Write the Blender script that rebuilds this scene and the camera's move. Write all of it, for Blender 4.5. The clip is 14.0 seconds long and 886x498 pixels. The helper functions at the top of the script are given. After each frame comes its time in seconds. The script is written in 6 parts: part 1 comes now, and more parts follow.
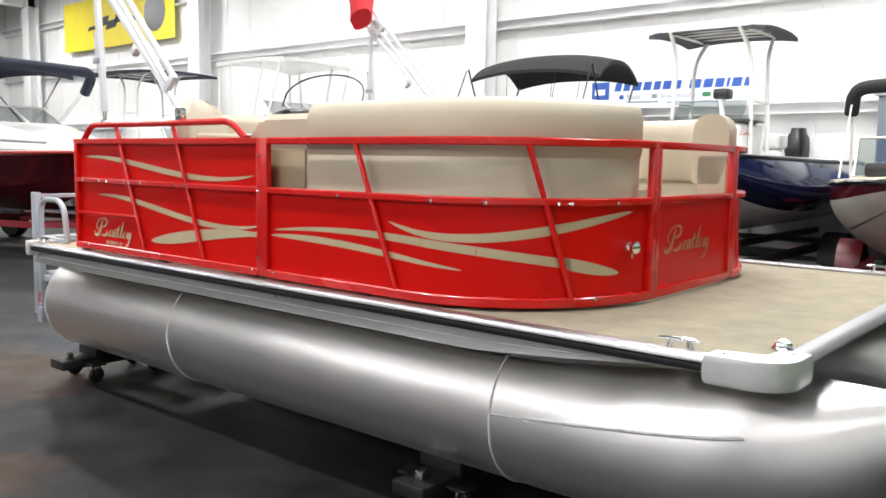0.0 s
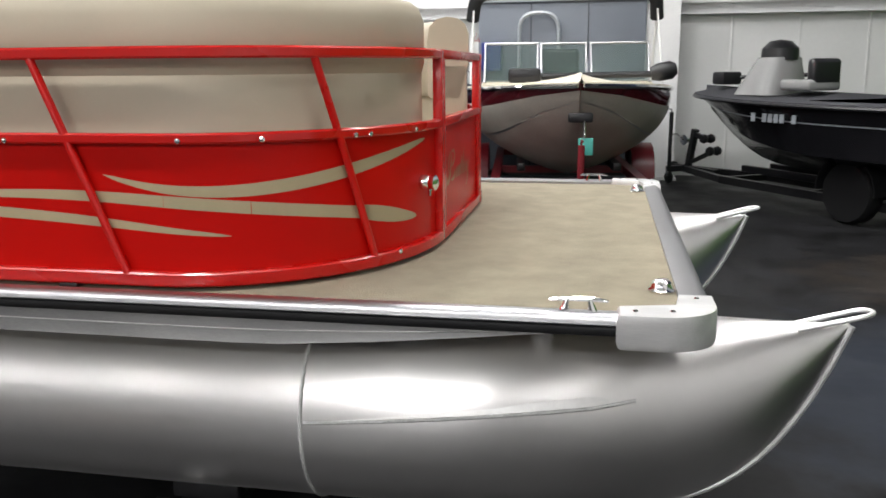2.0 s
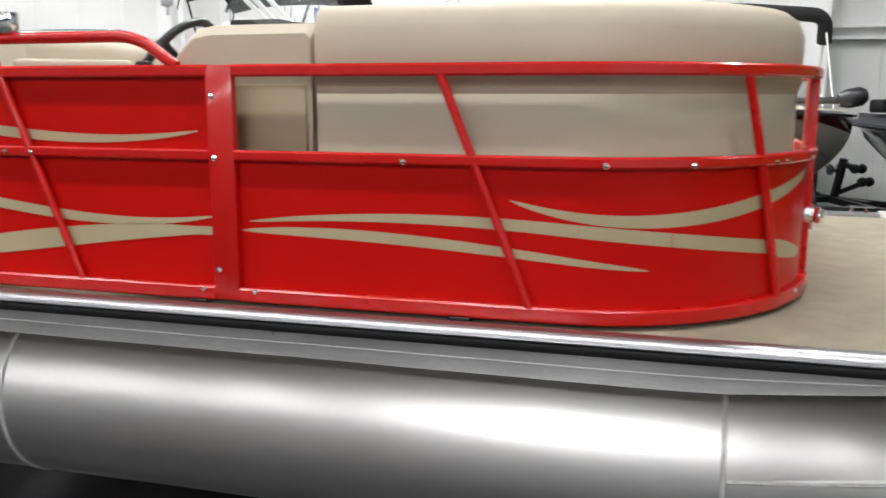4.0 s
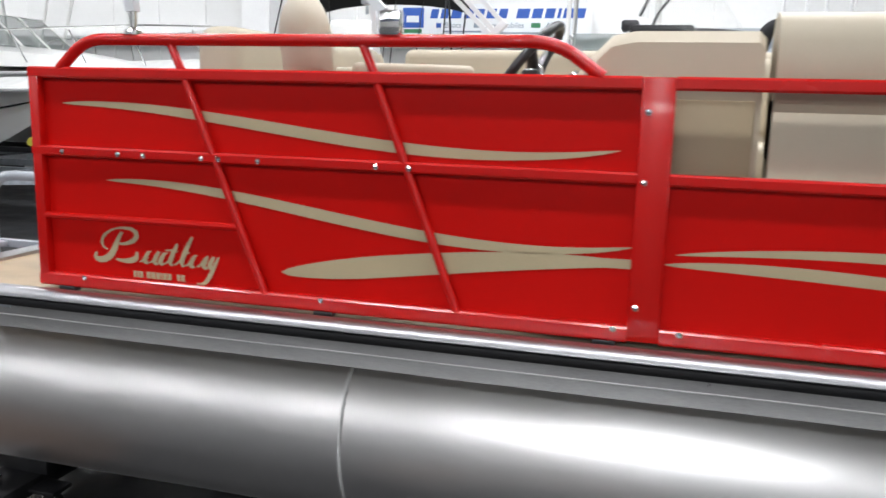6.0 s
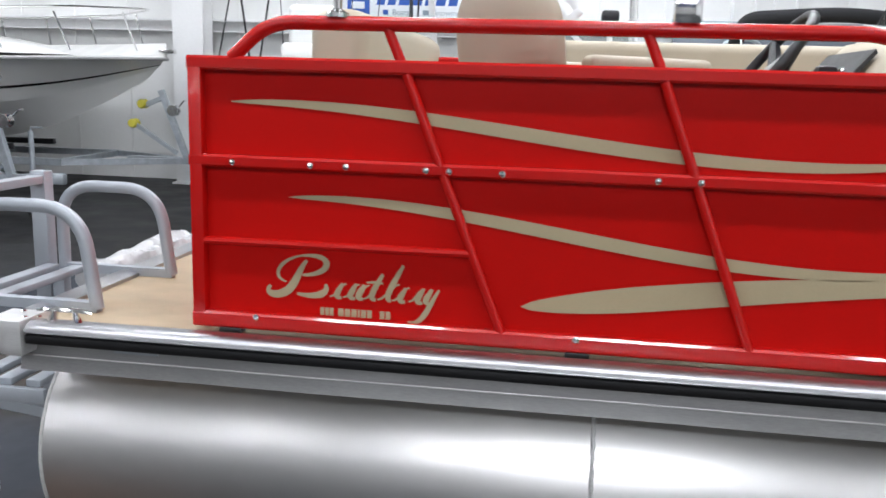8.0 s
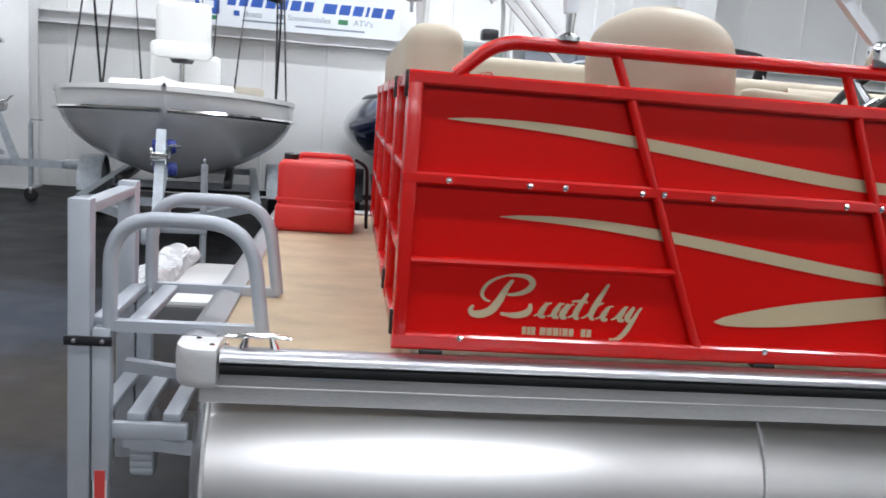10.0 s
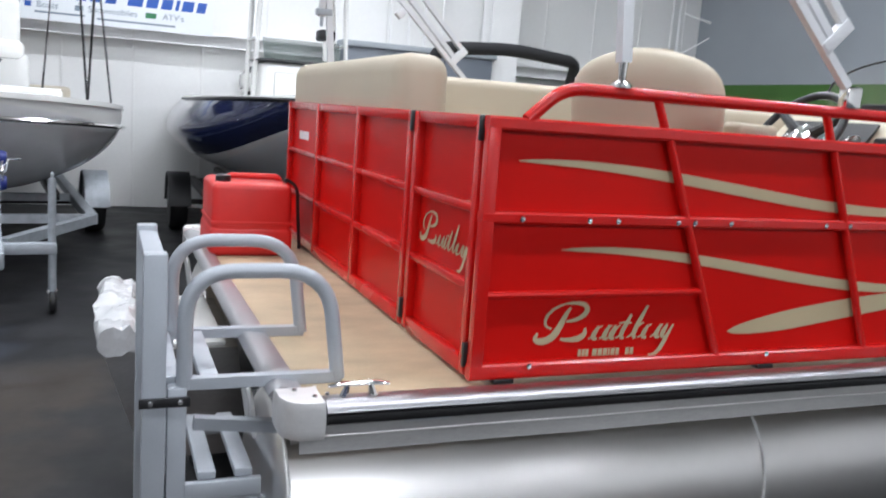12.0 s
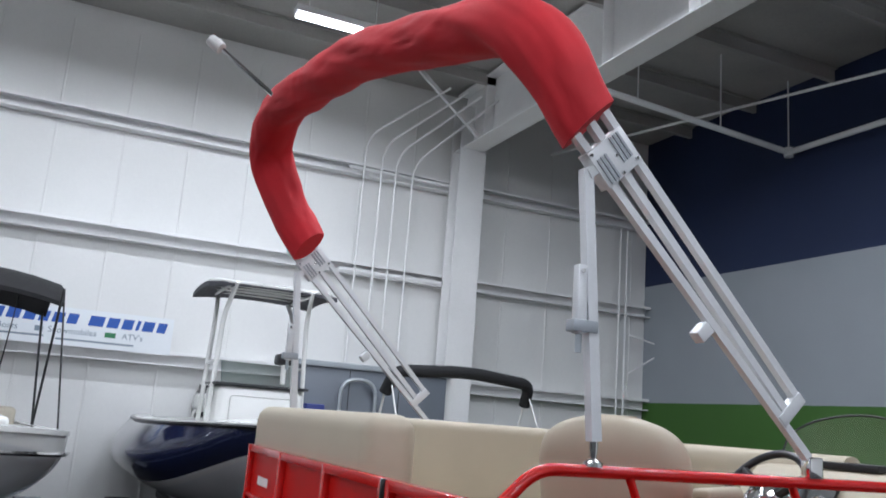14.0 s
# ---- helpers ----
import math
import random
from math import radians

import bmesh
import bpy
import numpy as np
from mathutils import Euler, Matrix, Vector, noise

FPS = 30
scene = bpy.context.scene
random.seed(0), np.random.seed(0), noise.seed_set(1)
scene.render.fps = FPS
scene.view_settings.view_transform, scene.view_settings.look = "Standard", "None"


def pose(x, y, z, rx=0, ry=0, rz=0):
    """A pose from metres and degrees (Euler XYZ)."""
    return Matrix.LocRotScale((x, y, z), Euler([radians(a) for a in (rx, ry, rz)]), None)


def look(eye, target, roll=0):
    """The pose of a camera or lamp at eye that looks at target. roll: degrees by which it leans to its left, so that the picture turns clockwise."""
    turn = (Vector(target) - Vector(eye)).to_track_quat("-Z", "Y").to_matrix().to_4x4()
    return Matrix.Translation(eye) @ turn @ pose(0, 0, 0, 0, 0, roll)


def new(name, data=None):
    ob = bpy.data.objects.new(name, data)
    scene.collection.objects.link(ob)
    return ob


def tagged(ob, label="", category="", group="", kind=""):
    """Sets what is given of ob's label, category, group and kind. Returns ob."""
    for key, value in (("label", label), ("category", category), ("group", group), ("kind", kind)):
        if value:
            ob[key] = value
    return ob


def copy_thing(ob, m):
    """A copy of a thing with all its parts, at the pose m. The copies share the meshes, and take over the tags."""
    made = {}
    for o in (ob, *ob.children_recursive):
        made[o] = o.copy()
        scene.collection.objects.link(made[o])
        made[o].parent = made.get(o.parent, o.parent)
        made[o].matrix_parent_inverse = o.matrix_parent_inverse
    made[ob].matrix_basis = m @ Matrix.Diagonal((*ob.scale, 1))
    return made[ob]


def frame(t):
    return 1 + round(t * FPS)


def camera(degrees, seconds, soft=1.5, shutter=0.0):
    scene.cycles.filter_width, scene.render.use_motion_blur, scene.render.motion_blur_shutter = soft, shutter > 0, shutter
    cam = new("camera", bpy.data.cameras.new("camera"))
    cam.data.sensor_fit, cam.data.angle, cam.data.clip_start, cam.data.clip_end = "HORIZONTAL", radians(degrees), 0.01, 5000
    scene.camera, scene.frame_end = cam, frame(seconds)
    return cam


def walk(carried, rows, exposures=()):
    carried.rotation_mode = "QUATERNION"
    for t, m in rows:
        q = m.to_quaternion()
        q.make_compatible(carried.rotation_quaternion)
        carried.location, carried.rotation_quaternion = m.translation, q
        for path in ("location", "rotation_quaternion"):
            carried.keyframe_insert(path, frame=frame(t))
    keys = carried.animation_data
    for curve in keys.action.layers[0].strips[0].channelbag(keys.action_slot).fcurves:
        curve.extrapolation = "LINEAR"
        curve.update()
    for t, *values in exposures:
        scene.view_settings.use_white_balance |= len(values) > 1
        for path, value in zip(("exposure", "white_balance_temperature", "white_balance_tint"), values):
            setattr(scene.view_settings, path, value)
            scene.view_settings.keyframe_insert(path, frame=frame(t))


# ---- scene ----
cam = camera(56.0, 14.0, soft=1.6, shutter=0.4)
PATH = [
    (0, (5.715, -2.441, 1.548), (4.439, -0.916, 1.334), 0.9),
    (0.5, (5.419, -2.274, 1.549), (4.16, -0.733, 1.347), 0.5),
    (1, (5.089, -2.17, 1.538), (4.037, -0.483, 1.323), -0.2),
    (1.5, (4.868, -2.045, 1.513), (4.154, -0.197, 1.241), -1.0),
    (2, (4.683, -2.043, 1.567), (4.31, -0.124, 1.148), -0.5),
    (2.5, (4.439, -1.982, 1.531), (4.109, -0.051, 1.129), -0.4),
    (3, (4.171, -2.042, 1.547), (3.791, -0.116, 1.162), 0.3),
    (3.5, (3.927, -2.053, 1.541), (3.488, -0.137, 1.17), 0.3),
    (4, (3.66, -2.041, 1.555), (3.151, -0.142, 1.193), 0.1),
    (4.2, (3.568, -2.067, 1.558), (3.035, -0.173, 1.202), 0.2),
    (6.3, (2.317, -2.032, 1.579), (1.78, -0.14, 1.219), 1.5),
    (6.5, (2.2, -2.014, 1.579), (1.69, -0.117, 1.205), 0.9),
    (7, (1.927, -1.96, 1.575), (1.49, -0.045, 1.198), 1.2),
    (7.5, (1.706, -1.9, 1.581), (1.335, 0.026, 1.193), 1.2),
    (8, (1.475, -1.858, 1.579), (1.197, 0.086, 1.2), 1.8),
    (8.5, (1.232, -1.882, 1.578), (1.077, 0.078, 1.212), 2.6),
    (9, (0.973, -1.904, 1.56), (0.946, 0.066, 1.218), 3.5),
    (9.2, (0.86, -1.901, 1.548), (0.887, 0.071, 1.215), 3.9),
    (11.3, (-0.134, -1.865, 1.586), (0.422, 0.02, 1.215), 3.4),
    (11.5, (-0.191, -1.836, 1.592), (0.414, 0.033, 1.218), 3.3),
    (12, (-0.323, -1.778, 1.636), (0.428, 0.048, 1.315), 4.2),
    (12.5, (-0.383, -1.76, 1.706), (0.467, 0.046, 1.578), 4.7),
    (13, (-0.388, -1.764, 1.788), (0.466, 0.042, 1.881), 4.3),
    (13.5, (-0.384, -1.757, 1.811), (0.439, 0.042, 2.101), 4.4),
    (14, (-0.404, -1.777, 1.817), (0.396, 0.009, 2.225), 4.4),
]
walk(cam, [(t, look(e, a, r)) for t, e, a, r in PATH],
     exposures=[(0.0, 0.22, 6400, 10), (1.0, 0.03, 6400, 10), (2.0, -0.12, 6450, 10), (4.0, -0.07, 6350, 10), (8.0, -0.25, 6000, 10),
                (12.0, -0.25, 5900, 10), (13.0, -0.36, 5830, 10), (14.0, -0.78, 5750, 10)])

# ---------------------------------------------------------------- light
world = bpy.data.worlds.new("hall_world")
scene.world = world
world.use_nodes = True
world.node_tree.nodes["Background"].inputs[0].default_value = (0.75, 0.85, 1.0, 1)
world.node_tree.nodes["Background"].inputs[1].default_value = 0.3

LAMP_Z = 6.75
# rows of strip lights: (x, y, watts, turned across the hall)
# x = -21 and (3.4, 5.6): unseen, added to brighten left wall and column.
LAMPS = [(x, y, 210.0 if x < -5 else 130.0 if x > 2 and y > 0 else 45.0 if x > 6 else 88.0, False) for x in (-21.0, -14.5, -8.2, -2.6, -0.2, 2.27, 4.75, 7.2) for y in (-1.6, 3.2, 7.9) if not (x > 3 and y > 5)] + [(3.4, 5.6, 130.0, False)]
# Unseen rows behind the camera, added for the tube's bright patches.
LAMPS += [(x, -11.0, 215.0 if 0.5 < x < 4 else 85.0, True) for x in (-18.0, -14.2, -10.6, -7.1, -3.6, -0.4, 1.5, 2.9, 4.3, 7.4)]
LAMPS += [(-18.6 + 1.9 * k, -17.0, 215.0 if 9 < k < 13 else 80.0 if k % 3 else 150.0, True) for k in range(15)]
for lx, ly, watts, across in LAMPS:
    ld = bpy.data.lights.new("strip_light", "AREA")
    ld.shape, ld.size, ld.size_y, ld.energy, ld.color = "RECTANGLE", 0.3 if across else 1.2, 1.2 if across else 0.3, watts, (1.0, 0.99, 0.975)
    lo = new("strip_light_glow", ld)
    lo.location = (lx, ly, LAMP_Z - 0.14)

# ---------------------------------------------------------------- materials
def mat(name, col, rough=0.5, metal=0.0, var=0.12, scale=6.0, grain=120.0, bump=0.05, coat=0.0, col2=None, stretch=(1, 1, 1), rvar=0.1, aniso=0.0, spec=0.5):
    m = bpy.data.materials.new(name)
    m.use_nodes = True
    nt = m.node_tree
    N, L = nt.nodes, nt.links
    b = N["Principled BSDF"]
    tc = N.new("ShaderNodeTexCoord")
    mp = N.new("ShaderNodeMapping")
    mp.inputs["Scale"].default_value = stretch
    L.new(tc.outputs["Object"], mp.inputs[0])
    big = N.new("ShaderNodeTexNoise")
    big.inputs["Scale"].default_value, big.inputs["Detail"].default_value = scale, 5
    fine = N.new("ShaderNodeTexNoise")
    fine.inputs["Scale"].default_value, fine.inputs["Detail"].default_value = grain, 3
    for n in (big, fine):
        L.new(mp.outputs[0], n.inputs["Vector"])
    mix = N.new("ShaderNodeMix")
    mix.data_type = "RGBA"
    c2 = col2 or tuple(c * (1 - var * 2.2) for c in col)
    mix.inputs["A"].default_value = (*c2, 1)
    mix.inputs["B"].default_value = (*[min(1, c * (1 + var * 0.4)) for c in col], 1)
    ad = N.new("ShaderNodeMath")
    ad.operation = "MULTIPLY_ADD"
    L.new(fine.outputs[0], ad.inputs[0])
    ad.inputs[1].default_value = 0.4
    L.new(big.outputs[0], ad.inputs[2])
    rp = N.new("ShaderNodeMapRange")
    rp.inputs[1].default_value, rp.inputs[2].default_value = 0.45, 0.95
    L.new(ad.outputs[0], rp.inputs[0])
    L.new(rp.outputs[0], mix.inputs["Factor"])
    L.new(mix.outputs["Result"], b.inputs["Base Color"])
    rr = N.new("ShaderNodeMapRange")
    rr.inputs[3].default_value, rr.inputs[4].default_value = max(0.02, rough - rvar * 0.5), min(1, rough + rvar)
    L.new(big.outputs[0], rr.inputs[0])
    L.new(rr.outputs[0], b.inputs["Roughness"])
    b.inputs["Metallic"].default_value = metal
    b.inputs["Specular IOR Level"].default_value = spec
    b.inputs["Coat Weight"].default_value = coat
    b.inputs["Coat Roughness"].default_value = 0.06
    b.inputs["Anisotropic"].default_value = aniso
    if bump:
        bp = N.new("ShaderNodeBump")
        bp.inputs["Strength"].default_value, bp.inputs["Distance"].default_value = bump, 0.01
        L.new(fine.outputs[0], bp.inputs["Height"])
        L.new(bp.outputs[0], b.inputs["Normal"])
    return m


def glow(name, col, power):
    m = bpy.data.materials.new(name)
    m.use_nodes = True
    b = m.node_tree.nodes["Principled BSDF"]
    b.inputs["Emission Color"].default_value = (*col, 1)
    b.inputs["Emission Strength"].default_value = power
    return m


def glass(name, col, alpha=0.25):
    m = bpy.data.materials.new(name)
    m.use_nodes = True
    b = m.node_tree.nodes["Principled BSDF"]
    b.inputs["Base Color"].default_value = (*col, 1)
    b.inputs["Roughness"].default_value = 0.05
    b.inputs["Alpha"].default_value = alpha
    return m


RED = mat("red_enamel", (0.56, 0.005, 0.003), 0.24, 0, 0.04, 1.2, 300, 0.012, 0.35, rvar=0.08, spec=0.35)
SHEET = mat("red_sheet", (0.54, 0.005, 0.003), 0.30, 0, 0.05, 0.9, 220, 0.01, 0.04, rvar=0.1, spec=0.12)
SATIN = mat("satin_silver", (0.80, 0.81, 0.83), 0.42, 0.35, 0.04, 5, 90, 0.01)
TAN = mat("tan_decal", (0.46, 0.38, 0.235), 0.4, 0, 0.05, 3, 200, 0.01)
GOLD = mat("gold_decal", (0.40, 0.20, 0.10), 0.4, 0, 0.05, 3, 200, 0.01)
ALU = mat("brushed_aluminium", (0.88, 0.875, 0.87), 0.36, 0.6, 0.08, 2.2, 40, 0.002, stretch=(1, 9, 9), rvar=0.12, aniso=0.35)
TUBE = mat("rolled_aluminium", (0.80, 0.785, 0.775), 0.305, 1, 0.02, 1.7, 24, 0, rvar=0.02, aniso=0.7)
FINALU = mat("mill_aluminium", (0.86, 0.85, 0.84), 0.40, 0.6, 0.08, 3, 40, 0.01)
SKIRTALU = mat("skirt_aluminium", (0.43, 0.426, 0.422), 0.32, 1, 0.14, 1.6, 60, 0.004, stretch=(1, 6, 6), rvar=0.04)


def rolled_skin(m):
    """Sheet rolled round its long axis, with brush marks along it."""
    N, L = m.node_tree.nodes, m.node_tree.links
    b = N["Principled BSDF"]
    tg = N.new("ShaderNodeTangent")
    tg.direction_type, tg.axis = "RADIAL", "X"
    L.new(tg.outputs[0], b.inputs["Tangent"])


rolled_skin(TUBE)
WELD = mat("weld_bead", (0.85, 0.85, 0.84), 0.5, 0.55, 0.1, 40, 220, 0.4)
WRAP = mat("plastic_film", (0.62, 0.63, 0.64), 0.25, 0, 0.12, 8, 60, 0.1)
RAILALU = mat("anodised_rail", (0.44, 0.44, 0.455), 0.34, 1, 0.02, 1.5, 40, 0.004)
CHROME = mat("chrome", (0.85, 0.85, 0.85), 0.08, 1, 0.03, 20, 100, 0.0)
RUBBER = mat("black_rubber", (0.012, 0.012, 0.013), 0.35, 0, 0.1, 20, 200, 0.05)
BLACK = mat("black_plastic", (0.014, 0.014, 0.016), 0.32, 0, 0.1, 12, 200, 0.05)
BLACKSTEEL = mat("black_steel", (0.02, 0.02, 0.022), 0.4, 0.3, 0.2, 9, 120, 0.1)
VINYL = mat("cream_vinyl", (0.50, 0.435, 0.325), 0.46, 0, 0.05, 2.5, 420, 0.12, rvar=0.08)
VINYLD = mat("tan_vinyl", (0.36, 0.28, 0.17), 0.5, 0, 0.06, 3, 420, 0.12)
CARPET = mat("marine_carpet", (0.31, 0.272, 0.195), 0.88, 0, 0.12, 9, 170, 0.30)
PLYDECK = mat("woven_deck", (0.52, 0.41, 0.265), 0.6, 0, 0.12, 6, 160, 0.1, stretch=(1, 1.6, 1))
SILVER = mat("silver_paint", (0.42, 0.45, 0.49), 0.38, 0.25, 0.05, 6, 200, 0.02)
GALV = mat("galvanised", (0.50, 0.54, 0.58), 0.45, 0.6, 0.12, 14, 90, 0.05)
WHITEGEL = mat("white_gelcoat", (0.80, 0.80, 0.78), 0.2, 0, 0.03, 2, 100, 0.0, 0.3)
CREAMGEL = mat("cream_gelcoat", (0.68, 0.62, 0.50), 0.3, 0, 0.05, 3, 100, 0.0)
GREYGEL = mat("grey_gelcoat", (0.30, 0.30, 0.30), 0.2, 0, 0.05, 2, 100, 0.0, 0.3)
NAVY = mat("navy_gelcoat", (0.008, 0.012, 0.045), 0.10, 0, 0.1, 2, 100, 0.0, 0.5)
MAROON = mat("maroon_gelcoat", (0.085, 0.006, 0.012), 0.15, 0, 0.1, 2, 100, 0.0, 0.5)
MAROONST = mat("maroon_trailer", (0.20, 0.012, 0.02), 0.35, 0, 0.1, 6, 100, 0.02)
BLACKGEL = mat("black_gelcoat", (0.010, 0.010, 0.012), 0.18, 0, 0.15, 3, 100, 0.0, 0.3)
BAREHULL = mat("bare_hull", (0.52, 0.49, 0.43), 0.4, 0.2, 0.12, 2, 60, 0.02)
CANVAS = mat("black_canvas", (0.012, 0.012, 0.014), 0.8, 0, 0.15, 9, 300, 0.3)
GREYCANVAS = mat("grey_canvas", (0.06, 0.06, 0.07), 0.8, 0, 0.15, 9, 300, 0.3)
NAVYCANVAS = mat("navy_canvas", (0.015, 0.02, 0.04), 0.8, 0, 0.15, 9, 300, 0.3)
REDCANVAS = mat("red_canvas", (0.60, 0.012, 0.022), 0.75, 0, 0.12, 4, 420, 0.10)
REDTANK = mat("red_polythene", (0.62, 0.022, 0.018), 0.38, 0, 0.06, 5, 160, 0.06)
FLOOR = mat("dark_hall_floor", (0.016, 0.016, 0.018), 0.48, 0, 0.25, 2.3, 14, 0.06, col2=(0.003, 0.0028, 0.003), rvar=0.35, spec=0.3)


def floor_rust(m, spots):
    """Soft-edged brown stains of their own shape on the floor."""
    N, L = m.node_tree.nodes, m.node_tree.links
    b = N["Principled BSDF"]
    src = b.inputs["Base Color"].links[0].from_socket
    geo = N.new("ShaderNodeNewGeometry")
    no = N.new("ShaderNodeTexNoise")
    no.inputs["Scale"].default_value, no.inputs["Detail"].default_value = 3.5, 6
    L.new(geo.outputs["Position"], no.inputs["Vector"])
    for px, py, pr, tone, most in spots:
        di = N.new("ShaderNodeVectorMath")
        di.operation = "DISTANCE"
        di.inputs[1].default_value = (px, py, 0)
        L.new(geo.outputs["Position"], di.inputs[0])
        ad = N.new("ShaderNodeMath")
        ad.operation = "MULTIPLY_ADD"
        L.new(no.outputs[0], ad.inputs[0])
        ad.inputs[1].default_value = -1.6 * pr
        L.new(di.outputs["Value"], ad.inputs[2])
        rp = N.new("ShaderNodeMapRange")
        rp.inputs[1].default_value, rp.inputs[2].default_value, rp.inputs[3].default_value, rp.inputs[4].default_value = pr * 0.35, -pr * 0.25, 0.0, most
        L.new(ad.outputs[0], rp.inputs[0])
        mx = N.new("ShaderNodeMix")
        mx.data_type = "RGBA"
        L.new(rp.outputs[0], mx.inputs["Factor"])
        L.new(src, mx.inputs["A"])
        mx.inputs["B"].default_value = (*tone, 1)
        src = mx.outputs["Result"]
    L.new(src, b.inputs["Base Color"])


RUST, DUST, SCUFF = (0.060, 0.032, 0.018), (0.050, 0.037, 0.026), (0.030, 0.038, 0.056)
floor_rust(FLOOR, ((-0.35, -0.05, 0.8, RUST, 0.85), (-2.6, -0.6, 0.9, RUST, 0.85), (1.6, -0.9, 0.35, RUST, 0.85), (2.2, -1.6, 0.5, RUST, 0.85),
                   (-1.3, 2.2, 0.9, DUST, 0.5), (-0.9, 1.0, 0.6, SCUFF, 0.6), (-1.9, 3.6, 1.1, SCUFF, 0.6), (-0.7, 3.1, 0.5, DUST, 0.5), (-2.6, 2.0, 0.7, DUST, 0.4), (6.3, 2.2, 1.2, SCUFF, 0.5), (7.2, 4.5, 1.0, DUST, 0.4)))
WALL = mat("white_wall_panel", (0.80, 0.80, 0.79), 0.42, 0, 0.03, 0.6, 30, 0.02)
STEEL = mat("white_steel", (0.86, 0.86, 0.86), 0.42, 0, 0.05, 1.2, 40, 0.03)
ROOF = mat("roof_insulation", (0.40, 0.39, 0.37), 0.55, 0, 0.12, 0.8, 30, 0.05)
BLUEW = mat("blue_wall_paint", (0.010, 0.022, 0.075), 0.6, 0, 0.08, 0.6, 60, 0.03)
GREYW = mat("grey_wall_paint", (0.33, 0.36, 0.39), 0.65, 0, 0.05, 0.6, 60, 0.03)
# Grey of the unseen front wall, set by what the metal should reflect.
PALEW = mat("unseen_wall_tone", (0.30, 0.295, 0.29), 0.6, 0, 0.05, 0.6, 60, 0.03)
GREENW = mat("green_wall_paint", (0.055, 0.15, 0.022), 0.65, 0, 0.06, 0.6, 60, 0.03)
YELLOW = mat("yellow_vinyl", (0.80, 0.66, 0.03), 0.5, 0, 0.04, 2, 60, 0.02)
BANNER = mat("white_banner", (0.80, 0.83, 0.86), 0.45, 0, 0.02, 1, 60, 0.01)
BLUEINK = mat("blue_print", (0.03, 0.10, 0.42), 0.5, 0, 0.05, 3, 60, 0.0)
GREYINK = mat("grey_print", (0.25, 0.30, 0.36), 0.5, 0, 0.05, 3, 60, 0.0)
GREENINK = mat("green_print", (0.05, 0.22, 0.10), 0.5, 0, 0.05, 3, 60, 0.0)
REDINK = mat("red_thread", (0.50, 0.04, 0.035), 0.6, 0, 0.05, 3, 60, 0.0)
WHITEINK = mat("white_print", (0.75, 0.75, 0.75), 0.5, 0, 0.03, 3, 60, 0.0)
YROLL = mat("yellow_rubber", (0.62, 0.55, 0.06), 0.5, 0, 0.06, 8, 60, 0.02)
TEAL = mat("teal_card", (0.08, 0.42, 0.36), 0.6, 0, 0.04, 8, 60, 0.0)
BLUEPL = mat("blue_plastic", (0.015, 0.03, 0.20), 0.4, 0, 0.06, 8, 60, 0.02)
CABGREY = mat("grey_cabinet_paint", (0.16, 0.18, 0.215), 0.5, 0, 0.05, 2, 60, 0.02)
GLASS = glass("window_glass", (0.10, 0.14, 0.13), 0.35)
SMOKE = glass("smoked_screen", (0.05, 0.02, 0.02), 0.55)
CLEAR = glass("clear_acrylic", (0.7, 0.75, 0.75), 0.12)
TUBEGLOW = glow("lamp_tube", (1.0, 0.98, 0.95), 32.0)

# ---------------------------------------------------------------- mesh helpers
Z = Vector((0, 0, 1))


def V(*a):
    return Vector(a)


def part(name, bm, material, parent=None, label="", smooth=True):
    bmesh.ops.recalc_face_normals(bm, faces=bm.faces)
    me = bpy.data.meshes.new(name)
    bm.to_mesh(me)
    bm.free()
    me.materials.append(material)
    if smooth:
        me.polygons.foreach_set("use_smooth", [True] * len(me.polygons))
        me.set_sharp_from_angle(angle=radians(38))
    ob = new(name, me)
    if parent is not None:
        ob.parent = parent
    if label:
        ob["label"] = label
    return ob


def thing(name, label, category, group="", at=None):
    ob = tagged(new(name), label, category, group)
    if at is not None:
        ob.matrix_basis = at
    return ob


def box(x0, x1, y0, y1, z0, z1, bev=0.0, seg=2, bm=None):
    bm = bm or bmesh.new()
    r = bmesh.ops.create_cube(bm, size=1, matrix=Matrix.Translation(((x0 + x1) / 2, (y0 + y1) / 2, (z0 + z1) / 2)) @ Matrix.Diagonal((abs(x1 - x0), abs(y1 - y0), abs(z1 - z0), 1)))
    if bev:
        es = list({e for v in r["verts"] for e in v.link_edges})
        bmesh.ops.bevel(bm, geom=es, offset=bev, segments=seg, affect="EDGES", profile=0.5)
    return bm


def rounded(pts, r, n=6):
    pts = [Vector(p) for p in pts]
    out = [pts[0]]
    for a, b, c in zip(pts, pts[1:], pts[2:]):
        d1, d2 = (a - b), (c - b)
        k = min(r, d1.length * 0.48, d2.length * 0.48)
        p, q = b + d1.normalized() * k, b + d2.normalized() * k
        for i in range(n + 1):
            t = i / n
            out.append(p * (1 - t) ** 2 + b * 2 * t * (1 - t) + q * t * t)
    return out + [pts[-1]]


def rings(bm, loops, closed=False, caps=True):
    vs = [[bm.verts.new(p) for p in lp] for lp in loops]
    n = len(vs[0])
    for a, b in zip(vs, vs[1:] + ([vs[0]] if closed else [])):
        for i in range(n):
            bm.faces.new((a[i], a[(i + 1) % n], b[(i + 1) % n], b[i]))
    if caps and not closed:
        bm.faces.new(vs[0])
        bm.faces.new(vs[-1])
    return bm


